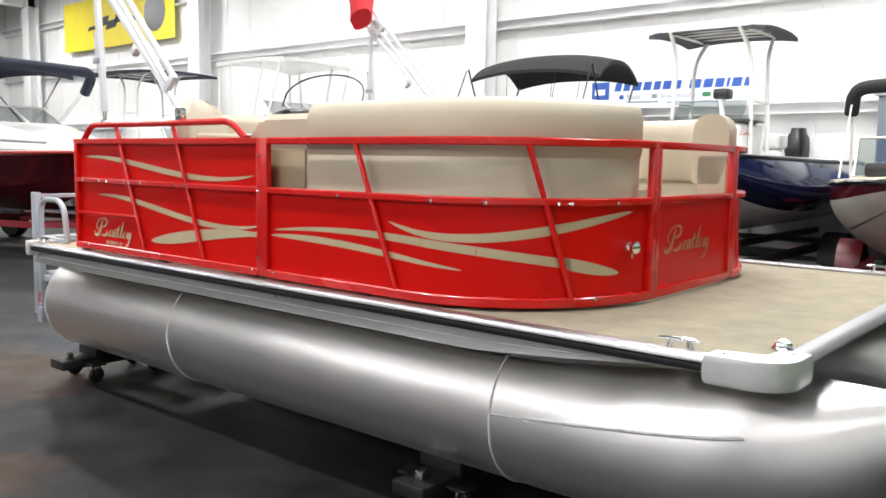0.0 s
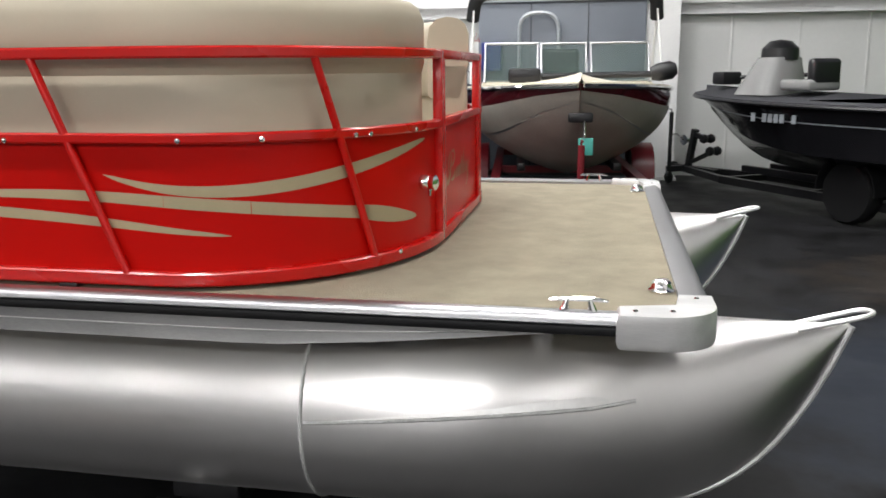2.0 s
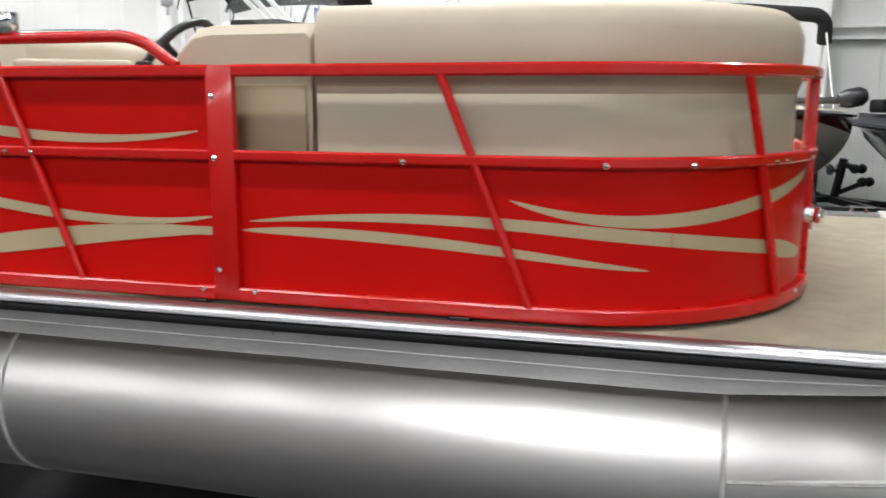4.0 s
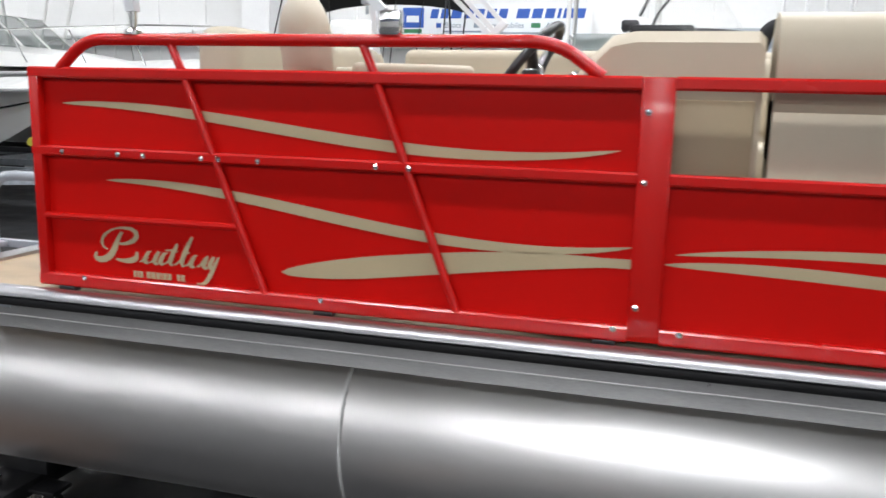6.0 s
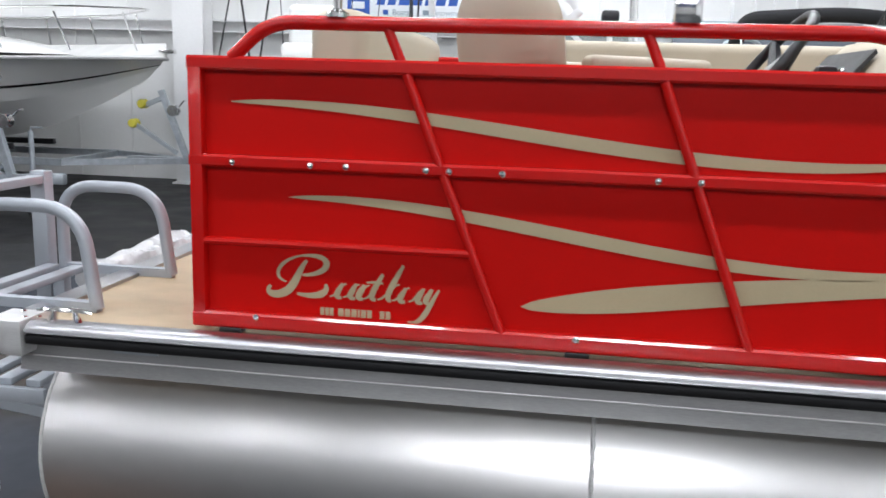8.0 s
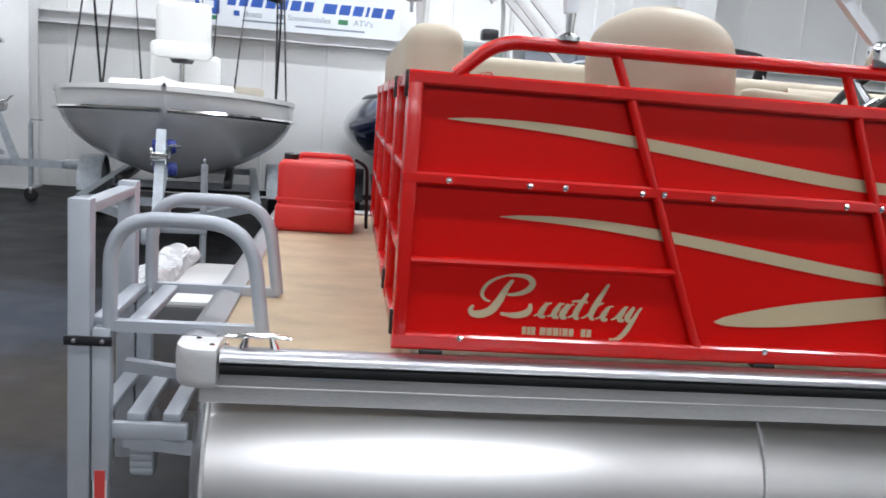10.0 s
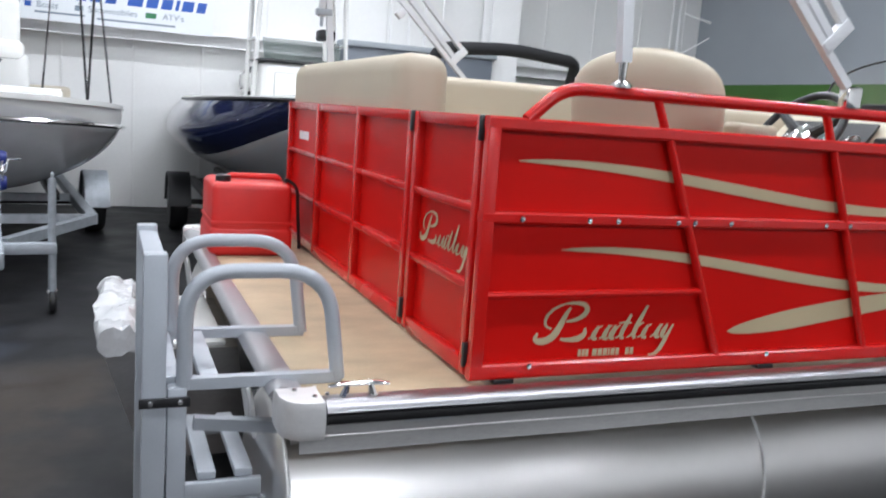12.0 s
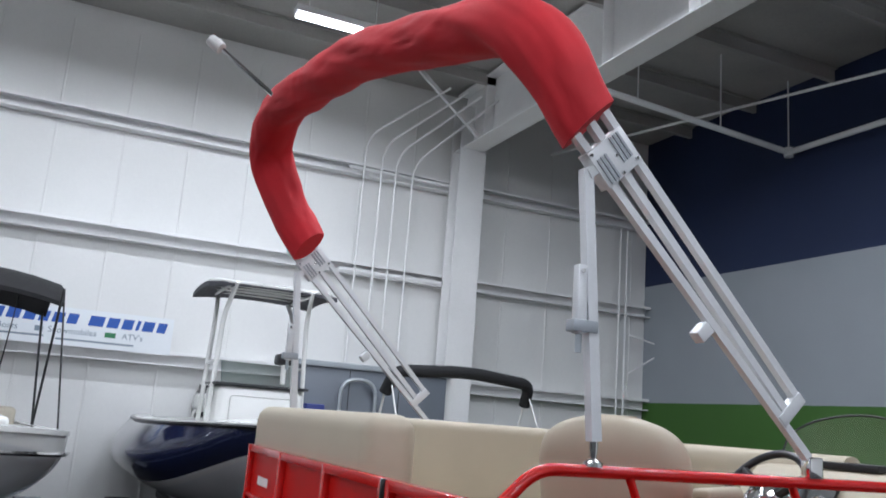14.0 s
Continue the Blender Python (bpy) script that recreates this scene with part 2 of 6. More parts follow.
def tube(pts, r, n=10, bm=None, closed=False, flat=1.0, spin=0.0):
    """A round (or, with n=4, square) bar along pts. r may be a list of radii."""
    bm = bm or bmesh.new()
    pts = [Vector(p) for p in pts]
    rs = r if isinstance(r, (list, tuple)) else [r] * len(pts)
    m = len(pts)
    tans = [((pts[(i + 1) % m] if closed or i < m - 1 else pts[i]) - (pts[i - 1] if closed or i > 0 else pts[i])).normalized() for i in range(m)]
    ref = Z if abs(tans[0].z) < 0.95 else V(0, 1, 0)
    u = tans[0].cross(ref).normalized()
    loops = []
    for p, t, rad in zip(pts, tans, rs):
        u = (u - t * u.dot(t)).normalized()
        w = t.cross(u)
        loops.append([p + (u * math.cos(spin + 2 * math.pi * k / n) + w * flat * math.sin(spin + 2 * math.pi * k / n)) * rad for k in range(n)])
    return rings(bm, loops, closed)


def bar(a, b, s, bm=None):
    return tube([a, b], s * 0.7071, 4, bm, spin=math.pi / 4)


def sweep(pts, prof, bm=None, caps=True):
    """A level path of (x, y) with a profile of (inward, z)."""
    bm = bm or bmesh.new()
    P = [Vector((p[0], p[1], 0)) for p in pts]
    loops = []
    for i, p in enumerate(P):
        t1 = (P[i] - P[i - 1]).normalized() if i else (P[1] - P[0]).normalized()
        t2 = (P[i + 1] - P[i]).normalized() if i < len(P) - 1 else t1
        t = (t1 + t2).normalized()
        side = Z.cross(t) / max(0.3, t.dot(t1))
        loops.append([p + side * a + Z * b for a, b in prof])
    return rings(bm, loops, caps=caps)


def lathe(prof, n=20, m=None, bm=None):
    """prof of (radius, z) turned about z, then placed by m."""
    bm = bm or bmesh.new()
    m = m or Matrix()
    loops = [[m @ V(max(r, 1e-4) * math.cos(2 * math.pi * k / n), max(r, 1e-4) * math.sin(2 * math.pi * k / n), z) for k in range(n)] for r, z in prof]
    return rings(bm, loops)


def frame_z(a, b):
    a, b = Vector(a), Vector(b)
    return Matrix.Translation(a) @ (b - a).to_track_quat("Z", "Y").to_matrix().to_4x4()


def rect(w, h, r=0.004):
    """Profile of a rounded rectangular bar centred on 0."""
    w, h = w / 2, h / 2
    return [(-w + r, -h), (w - r, -h), (w, -h + r), (w, h - r), (w - r, h), (-w + r, h), (-w, h - r), (-w, -h + r)]


def shifted(prof, a, b):
    return [(p + a, q + b) for p, q in prof]


def bez(p0, p1, p2, p3, t):
    return [a * (1 - t) ** 3 + 3 * b * t * (1 - t) ** 2 + 3 * c * t * t * (1 - t) + d * t ** 3 for a, b, c, d in zip(p0, p1, p2, p3)]

# ---------------------------------------------------------------- the hall
BACK, RIGHT, LEFT, FRONT, EAVE = 10.85, 9.5, -26.0, -21.0, 7.2


def structure(name, bm, material, label, parent=None, smooth=False):
    ob = part(name, bm, material, parent, "", smooth)
    return tagged(ob, label, name.split("_")[0], kind="structure")


structure("floor", box(LEFT - 0.3, RIGHT + 0.3, FRONT - 0.3, BACK + 0.3, -0.2, 0), FLOOR, "dark grey sealed concrete hall floor with worn patches")
wall_back = structure("wall_back", box(LEFT - 0.3, RIGHT + 0.3, BACK, BACK + 0.3, 0, EAVE + 0.6), WALL, "white corrugated steel panel wall of the hall")
# Unseen wall; its grey and blue only tone down what the metal reflects.
wall_front = structure("wall_front", box(LEFT - 0.3, RIGHT + 0.3, FRONT - 0.3, FRONT, 0, 4.62), PALEW, "unseen long wall closing the hall, grey under dark blue to tone the reflections")
part("blue_band", box(LEFT - 0.3, RIGHT + 0.3, FRONT - 0.3, FRONT, 4.62, EAVE + 0.6), BLUEW, wall_front, "dark blue painted upper band", False)
# Unseen stretch, left white so the tube mirrors something bright.
structure("wall_right_front", box(RIGHT, RIGHT + 0.3, FRONT, -2.5, 0, EAVE + 0.6), WALL, "unseen stretch of end wall, kept white to brighten the tube's reflections")
structure("wall_left", box(LEFT - 0.3, LEFT, FRONT, BACK, 0, EAVE + 0.6), WALL, "white steel panel end wall of the hall")
wall_right = structure("wall_right", box(RIGHT, RIGHT + 0.3, -2.5, BACK, 2.46, 4.62), GREYW, "end wall painted in green, grey and blue bands")
part("green_band", box(RIGHT, RIGHT + 0.3, -2.5, BACK, 0, 2.46), GREENW, wall_right, "green painted lower band", False)
part("blue_band", box(RIGHT, RIGHT + 0.3, -2.5, BACK, 4.62, EAVE + 0.6), BLUEW, wall_right, "dark blue painted upper band", False)
structure("ceiling", box(LEFT - 0.3, RIGHT + 0.3, FRONT - 0.3, BACK + 0.3, EAVE + 0.25, EAVE + 0.55), ROOF, "grey insulated underside of the hall roof")

# wall ribs: the raised seams of the sheets, one every 0.91 m
x = LEFT + 0.4
rib0 = None
while x < RIGHT - 0.2:
    if rib0 is None:
        rib0, x0 = part("seam_rib", box(x - 0.016, x + 0.016, BACK - 0.016, BACK, 0, EAVE, 0.006, 1), WALL, wall_back, "", False), x
    else:
        r2 = new("seam_rib", rib0.data)
        r2.parent, r2.location = wall_back, (x - x0, 0, 0)
    x += 0.915

# girts: Z purlins along the walls
for gz in (2.42, 4.12, 5.75):
    bm = bmesh.new()
    prof = [(0.0, gz - 0.10), (-0.19, gz - 0.10), (-0.19, gz - 0.085), (-0.015, gz - 0.085), (-0.015, gz + 0.085), (-0.19, gz + 0.085), (-0.19, gz + 0.055), (-0.20, gz + 0.055), (-0.20, gz + 0.10), (0.0, gz + 0.10)]
    sweep([(LEFT, BACK - 0.001), (RIGHT, BACK - 0.001)], [(a, b) for a, b in prof], bm)
    part("girt", bm, STEEL, wall_back, "white painted steel girt", False)

# columns and rafters
for cx in (-23.2, -13.5, -4.22, 5.42):
    col = thing("steel_column", "white painted tapered steel I-beam column at the wall", "column", "hall columns")
    bm = bmesh.new()
    w, d = 0.24, 0.36
    for yy in (BACK - 0.21 - d, BACK - 0.23):
        box(cx - w, cx + w, yy, yy + 0.016, 0, EAVE - 0.1, bm=bm)
    part("flange", bm, STEEL, col, "", False)
    part("web", box(cx - 0.008, cx + 0.008, BACK - 0.21 - d + 0.016, BACK - 0.23, 0, EAVE - 0.1), STEEL, col, "", False)
    part("base_plate", box(cx - 0.28, cx + 0.28, BACK - 0.64, BACK - 0.2, 0, 0.03), STEEL, col, "", False)
    raf = thing("roof_rafter", "white painted steel rafter under the roof", "rafter", "roof rafters")
    top = EAVE + 0.2
    bm = bmesh.new()
    for k in range(2):
        z0 = (EAVE - 0.85, top - 0.02)[k]
        box(cx - 0.19, cx + 0.19, FRONT, BACK - 0.21, z0, z0 + 0.02, bm=bm)
    part("flange", bm, STEEL, raf, "", False)
    part("web", box(cx - 0.008, cx + 0.008, FRONT, BACK - 0.21, EAVE - 0.83, top - 0.02), STEEL, raf, "", False)
    for yy in (9.6, 8.0, 6.4, 4.8, 3.2):
        part("stiffener", box(cx - 0.17, cx + 0.17, yy, yy + 0.012, EAVE - 0.83, top - 0.02), STEEL, raf, "", False)
    part("knee_brace", bar((cx - 0.05, 9.9, EAVE - 0.8), (cx - 1.25, 9.9, EAVE + 0.15), 0.06), STEEL, raf, "", False)
# purlins
purl = None
for k in range(13):
    y = -9.0 + 1.55 * k
    if purl is None:
        bm = sweep([(LEFT, y), (RIGHT, y)], [(0, EAVE + 0.05), (0.07, EAVE + 0.05), (0.07, EAVE + 0.065), (0.012, EAVE + 0.065), (0.012, EAVE + 0.24), (-0.06, EAVE + 0.24), (-0.06, EAVE + 0.228), (0, EAVE + 0.228)])
        purl = part("roof_purlin", bm, ROOF, None, "", False)
        tagged(purl, "grey steel roof purlin running along the hall", "purlin", "roof purlins", "structure")
    else:
        o = copy_thing(purl, Matrix.Translation((0, 1.55 * k, 0)))
# strip lights
strip = thing("strip_light", "white twin-tube fluorescent strip light under the roof", "ceiling light", "strip lights", Matrix.Translation((*LAMPS[0][:2], LAMP_Z)))
part("housing", box(-0.62, 0.62, -0.09, 0.09, -0.03, 0.06, 0.01), STEEL, strip)
for s in (-1, 1):
    part("lamp_tube", tube([(-0.59, 0.055 * s, -0.055), (0.59, 0.055 * s, -0.055)], 0.018, 8), TUBEGLOW, strip)
    part("hanger", tube([(0.45 * s, 0, 0.06), (0.45 * s, 0, 0.7)], 0.006, 6), STEEL, strip)
# The copies include fixtures for the unseen lamps that were added.
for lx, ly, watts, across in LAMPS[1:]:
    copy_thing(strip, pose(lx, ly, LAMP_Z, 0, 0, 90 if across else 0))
# sprinkler pipes
pipe = thing("sprinkler_pipe", "white sprinkler pipe hung below the roof", "pipe")
part("main_run", tube([(4.6, 6.75, 6.28), (9.3, 7.2, 6.28)], 0.045, 10), STEEL, pipe)
part("branch_run", tube([(9.3, 7.2, 6.28), (9.32, -6.0, 6.28)], 0.045, 10), STEEL, pipe)
part("elbow", lathe([(0.0, -0.07), (0.07, -0.07), (0.07, 0.07), (0.0, 0.07)], 12, Matrix.Translation((9.3, 7.2, 6.28))), STEEL, pipe)
for q in ((6.2, 6.9), (7.8, 7.05), (9.3, 7.2), (9.31, 4.6), (9.31, 2.0)):
    part("drop_rod", tube([(*q, 6.25), (*q, EAVE + 0.25)], 0.012, 6), STEEL, pipe)
high = thing("conduit_run", "thin white conduit under the roof", "pipe")
part("conduit", tube([(6.9, 10.2, 6.55), (9.0, 3.0, 6.55), (9.0, -4, 6.55)], 0.022, 8), STEEL, high)
# wall conduits by the column
wc = thing("wall_conduits", "white conduits running up the wall beside a column", "pipe")
for k, cx in enumerate((3.65, 3.95, 4.2, 4.5)):
    pts = rounded([(cx, BACK - 0.24, 2.6), (cx, BACK - 0.24, 6.3 - 0.1 * k), (cx + 0.9, BACK - 1.4, 6.95)], 0.3)
    part("conduit", tube(pts, 0.02, 8), STEEL, wc)
for gz in (4.05, 5.72):
    part("strut_channel", box(3.4, 5.2, BACK - 0.23, BACK - 0.205, gz, gz + 0.05), STEEL, wc, "", False)
wd = thing("corner_conduits", "white conduits in the corner of the hall", "pipe")
for cx in (8.75, 8.9):
    part("conduit", tube([(cx, BACK - 0.23, 1.0), (cx, BACK - 0.23, 5.6)], 0.02, 8), STEEL, wd)
for z0 in (3.05, 3.75):
    part("stay", tube([(9.0, BACK - 0.23, z0 - 0.1), (9.35, BACK - 0.5, z0 + (0.2 if z0 < 3.5 else -0.25))], 0.014, 6), STEEL, wd)

# banners: plain shapes stand for the printing
sign = thing("dealer_banner", "white banner with blue and grey printing on the wall", "banner")
SY = BACK - 0.215
part("sheet", box(-1.95, 1.05, SY, SY + 0.006, 2.46, 2.97), BANNER, sign, "", False)
sx = -1.42
for wd_ in (0.17, 0.17, 0.21, 0.19, 0.17, 0.19, 0.18, 0.0, 0.24, 0.2, 0.19, 0.09, 0.2, 0.17):
    if wd_ == 0.0:
        sx += 0.1
        continue
    w_ = wd_ - 0.05 if wd_ > 0.1 else wd_ - 0.045
    part("blue_bar", rings(bmesh.new(), [[V(sx, y, 2.758), V(sx + w_, y, 2.758), V(sx + w_ + 0.03, y, 2.898), V(sx + 0.03, y, 2.898)] for y in (SY - 0.004, SY)]), BLUEINK, sign, "", False)
    sx += wd_ - 0.005
part("blue_square", box(-1.86, -1.52, SY - 0.004, SY, 2.62, 2.92), BLUEINK, sign, "", False)
part("white_bar", box(-1.80, -1.60, SY - 0.007, SY - 0.004, 2.70, 2.80), BANNER, sign, "", False)
part("green_bar", box(-1.84, -1.55, SY - 0.004, SY, 2.54, 2.60), GREENINK, sign, "", False)
for word, wx in (("Boats", -1.18), ("Snowmobiles", -0.56), ("ATV's", 0.38)):
    cu = bpy.data.curves.new(word, "FONT")
    cu.body, cu.size, cu.extrude = word, 0.115, 0.001
    me_ = bpy.data.meshes.new_from_object(bpy.data.objects.new("word", cu))
    bm = bmesh.new()
    bm.from_mesh(me_)
    bm.transform(Matrix.Translation((wx, SY - 0.003, 2.62)) @ pose(0, 0, 0, 90))
    part("word", bm, GREYINK, sign, "", False)
for a, b, mm in ((-1.32, -1.24, BLUEINK), (-0.72, -0.62, GREYINK), (0.16, 0.3, GREENINK)):
    part("grey_bar", box(a, b, SY - 0.004, SY, 2.62, 2.69), mm, sign, "", False)
part("grey_bar", box(-1.2, -0.6, SY - 0.004, SY, 2.55, 2.575), GREYINK, sign, "", False)
part("grey_bar", box(-0.45, 0.55, SY - 0.004, SY, 2.53, 2.555), GREYINK, sign, "", False)
yb = thing("yellow_banner", "yellow banner with a black emblem on the wall", "banner")
part("sheet", box(-21.2, -14.9, SY, SY + 0.006, 4.75, 6.25), YELLOW, yb, "", False)
part("emblem", lathe([(0.0, -0.004), (0.55, -0.004), (0.55, 0.0), (0.0, 0.0)], 24, Matrix.Translation((-15.9, SY - 0.001, 5.55)) @ pose(0, 0, 0, 90)), BLACK, yb, "", False)
part("emblem_disc", lathe([(0.0, -0.008), (0.36, -0.008), (0.36, -0.004), (0.0, -0.004)], 24, Matrix.Translation((-15.9, SY - 0.004, 5.55)) @ pose(0, 0, 0, 90)), BANNER, yb, "", False)
for k, (a, b, z0, z1) in enumerate(((-19.7, -19.0, 5.30, 5.42), (-19.2, -18.5, 5.36, 5.62), (-18.6, -18.0, 5.26, 5.50), (-18.1, -17.5, 5.40, 5.66), (-17.4, -16.9, 5.34, 5.52))):
    part("black_bar", rings(bmesh.new(), [[V(a, y, z0), V(b, y, z0 + 0.05), V(b + 0.12, y, z1 + 0.05), V(a + 0.12, y, z1)] for y in (SY - 0.006, SY)]), BLACK, yb, "", False)

# grey cabin and cabinets by the back wall
cab = thing("grey_partition", "tall grey panel partition standing by the back wall", "partition")
part("panel", box(2.85, 5.2, 10.2, 10.45, 0, 2.5, 0.01), CABGREY, cab)
part("top_cap", box(2.8, 5.25, 10.15, 10.5, 2.5, 2.58, 0.01), GREYW, cab)
for px in (3.6, 4.4):
    part("seam", box(px, px + 0.012, 10.194, 10.2, 0.05, 2.48), BLACK, cab, "", False)
part("pipe_hoop", tube(rounded([(3.45, 10.1, 1.6), (3.45, 10.1, 2.35), (4.0, 10.1, 2.35), (4.0, 10.1, 1.6)], 0.25), 0.03, 8), GALV, cab)
bl = thing("blue_bin", "blue plastic bin hung on the grey partition", "bin")
part("bin_body", box(2.92, 3.2, 9.98, 10.2, 1.55, 1.95, 0.02), BLUEPL, bl)

# ---------------------------------------------------------------- the pontoon boat
BEAM, DECK = 2.68, 0.945
MID = BEAM / 2
boat = thing("pontoon_boat", "pontoon boat with red fence panels and bare aluminium tubes on dollies", "pontoon boat")


def side_path(off=0.0, x0=0.55, x1=4.102, n=26):
    """Fence line: straight along the side, then a quarter turn to the bow."""
    yc, cy = 0.117 + off, 0.90
    a, b = x1 - off - 3.40, cy - yc
    return [(x0, yc), (max(2.43, x0 + 0.01), yc), (3.40, yc)] + [(3.40 + a * math.sin(t), cy - b * math.cos(t)) for t in [math.pi / 2 * k / n for k in range(1, n + 1)]]


def flipped(pts):
    return [(x, BEAM - y) for x, y in reversed(pts)]


def cut_path(pts, s0, s1, step=0.05):
    """The stretch of a path between two arc lengths, counted from its start at x."""
    P = [Vector((p[0], p[1])) for p in pts]
    acc, out = [P[0].x], []
    for a, b in zip(P, P[1:]):
        acc.append(acc[-1] + (b - a).length)
    k = max(2, int((s1 - s0) / step) + 1)
    for i in range(k + 1):
        s = s0 + (s1 - s0) * i / k
        j = 0
        while j < len(P) - 2 and acc[j + 1] < s:
            j += 1
        t = (s - acc[j]) / (acc[j + 1] - acc[j])
        p = P[j].lerp(P[j + 1], min(1.0, t))
        out.append((p.x, p.y))
    return out


RAIL = rect(0.034, 0.034, 0.006)
ZT, ZM, ZB = 1.623, 1.386, 0.979
SCREW = lathe([(0.0, 0.0), (0.008, 0.0), (0.0085, 0.002), (0.005, 0.005), (0.0, 0.006)], 8)
screw_me = bpy.data.meshes.new("screw")
SCREW.to_mesh(screw_me)
SCREW.free()
screw_me.materials.append(CHROME)


def screws(path, spots, parent, mirror=False):
    for s, z in spots:
        (x, y), (x2, y2) = cut_path(path, s, s + 0.01)[0], cut_path(path, s, s + 0.01)[-1]
        t = V(x2 - x, y2 - y, 0).normalized()
        out = -Z.cross(t)
        p = V(x, y, z) + out * 0.0172
        if mirror:
            p.y, out = BEAM - p.y, V(out.x, -out.y, 0)
        o = new("screw", screw_me)
        o.parent = parent
        o.matrix_local = Matrix.Translation(p) @ out.to_track_quat("Z", "Y").to_matrix().to_4x4()


def stripe(name, path, p0, p1, p2, p3, width, parent, peak=0.5, tail=0.0, depth=-0.0025):
    """A tapering band on the sheet: a cubic from p0 to p3 in (arc, z), widest at peak."""
    bm = bmesh.new()
    n = 44
    rows = []
    for i in range(n + 1):
        t = i / n
        s, z = bez(p0, p1, p2, p3, t)
        w = width * (max(0.0, math.sin(math.pi * 0.5 * t / peak)) ** 0.55 if t < peak else max(tail, max(0.0, math.cos(math.pi * 0.5 * (t - peak) / (1 - peak))) ** 0.55)) / 2 + 0.0008
        (x, y), (x2, y2) = cut_path(path, s, s + 0.004, 0.002)[0], cut_path(path, s, s + 0.004, 0.002)[-1]
        side = Z.cross(V(x2 - x, y2 - y, 0).normalized())
        q = V(x, y, 0) + side * depth
        rows.append((bm.verts.new(q + Z * (z + w)), bm.verts.new(q + Z * (z - w))))
    for a, b in zip(rows, rows[1:]):
        bm.faces.new((a[0], a[1], b[1], b[0]))
    return part(name, bm, TAN, parent, "tan decal stripe", False)


def script_bars(parent, place, size, material, sub=True):
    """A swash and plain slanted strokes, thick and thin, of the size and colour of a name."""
    lift = [0.0]

    def stroke(pts, w, thin=0.3):
        bm = bmesh.new()
        P = [V(*p, 0) for p in pts]
        vs = []
        for i, p in enumerate(P):
            t = (P[min(i + 1, len(P) - 1)] - P[max(i - 1, 0)]).normalized()
            ww = w * (thin + (1 - thin) * math.sin(math.pi * (i + 0.3) / (len(P) - 0.4)))
            nrm = V(-t.y, t.x, 0) * ww / 2
            vs.append((bm.verts.new(place @ ((p + nrm) * size + Z * lift[0])), bm.verts.new(place @ ((p - nrm) * size + Z * lift[0]))))
        for a, b in zip(vs, vs[1:]):
            bm.faces.new((a[0], a[1], b[1], b[0]))
        lift[0] += 0.0003
        part("script_stroke", bm, material, parent, "", False)

    def curve(p0, p1, p2, p3, n=14):
        return [tuple(bez(p0, p1, p2, p3, i / n)) for i in range(n + 1)]

    # swash with its thick stem and two turns
    stroke(curve((0.02, 0.05), (-0.03, 0.00), (0.06, -0.02), (0.12, 0.03)) + curve((0.12, 0.03), (0.17, 0.08), (0.18, 0.15), (0.225, 0.20))[1:], 0.046, 0.35)
    stroke(curve((0.11, 0.075), (0.02, 0.09), (0.06, 0.20), (0.20, 0.225)), 0.020, 0.4)
    stroke(curve((0.20, 0.225), (0.40, 0.25), (0.36, 0.12), (0.20, 0.118)), 0.034, 0.35)
    stroke(curve((0.33, 0.075), (0.35, 0.03), (0.30, -0.01), (0.17, 0.012)), 0.038, 0.35)
    # low strokes, two tall ones, joined by hairlines
    for x0, h in ((0.385, 0.085), (0.46, 0.088), (0.505, 0.085), (0.575, 0.15), (0.66, 0.205), (0.735, 0.082), (0.83, 0.085), (0.875, 0.085)):
        stroke(curve((x0 + h * 0.48, h), (x0 + h * 0.25, h * 0.55), (x0 - 0.02, 0.0), (x0 + 0.035, 0.006), 10), 0.033, 0.45)
    for x0, x1, top in ((0.355, 0.43, 0.085), (0.43, 0.50, 0.085), (0.50, 0.555, 0.085), (0.545, 0.62, 0.10), (0.62, 0.72, 0.10), (0.70, 0.775, 0.085), (0.79, 0.86, 0.085)):
        stroke(curve((x0, 0.01), (x0 + 0.04, 0.01), (x1 - 0.02, top), (x1 + 0.02, top), 10), 0.013, 0.6)
    stroke(curve((0.56, 0.10), (0.60, 0.106), (0.62, 0.106), (0.65, 0.10), 6), 0.014, 0.6)
    stroke(curve((0.955, 0.085), (0.90, 0.0), (0.87, -0.13), (0.79, -0.10), 16), 0.030, 0.35)
    if sub:
        for a, b in ((0.30, 0.322), (0.328, 0.348), (0.352, 0.374), (0.40, 0.432), (0.438, 0.468), (0.474, 0.504), (0.51, 0.522), (0.528, 0.556), (0.562, 0.588), (0.632, 0.658), (0.664, 0.69)):
            bm = bmesh.new()
            bm.faces.new([bm.verts.new(place @ (V(*q, 0) * size)) for q in ((a, -0.100), (b, -0.100), (b, -0.056), (a, -0.056))])
            part("small_bar", bm, material, parent, "", False)


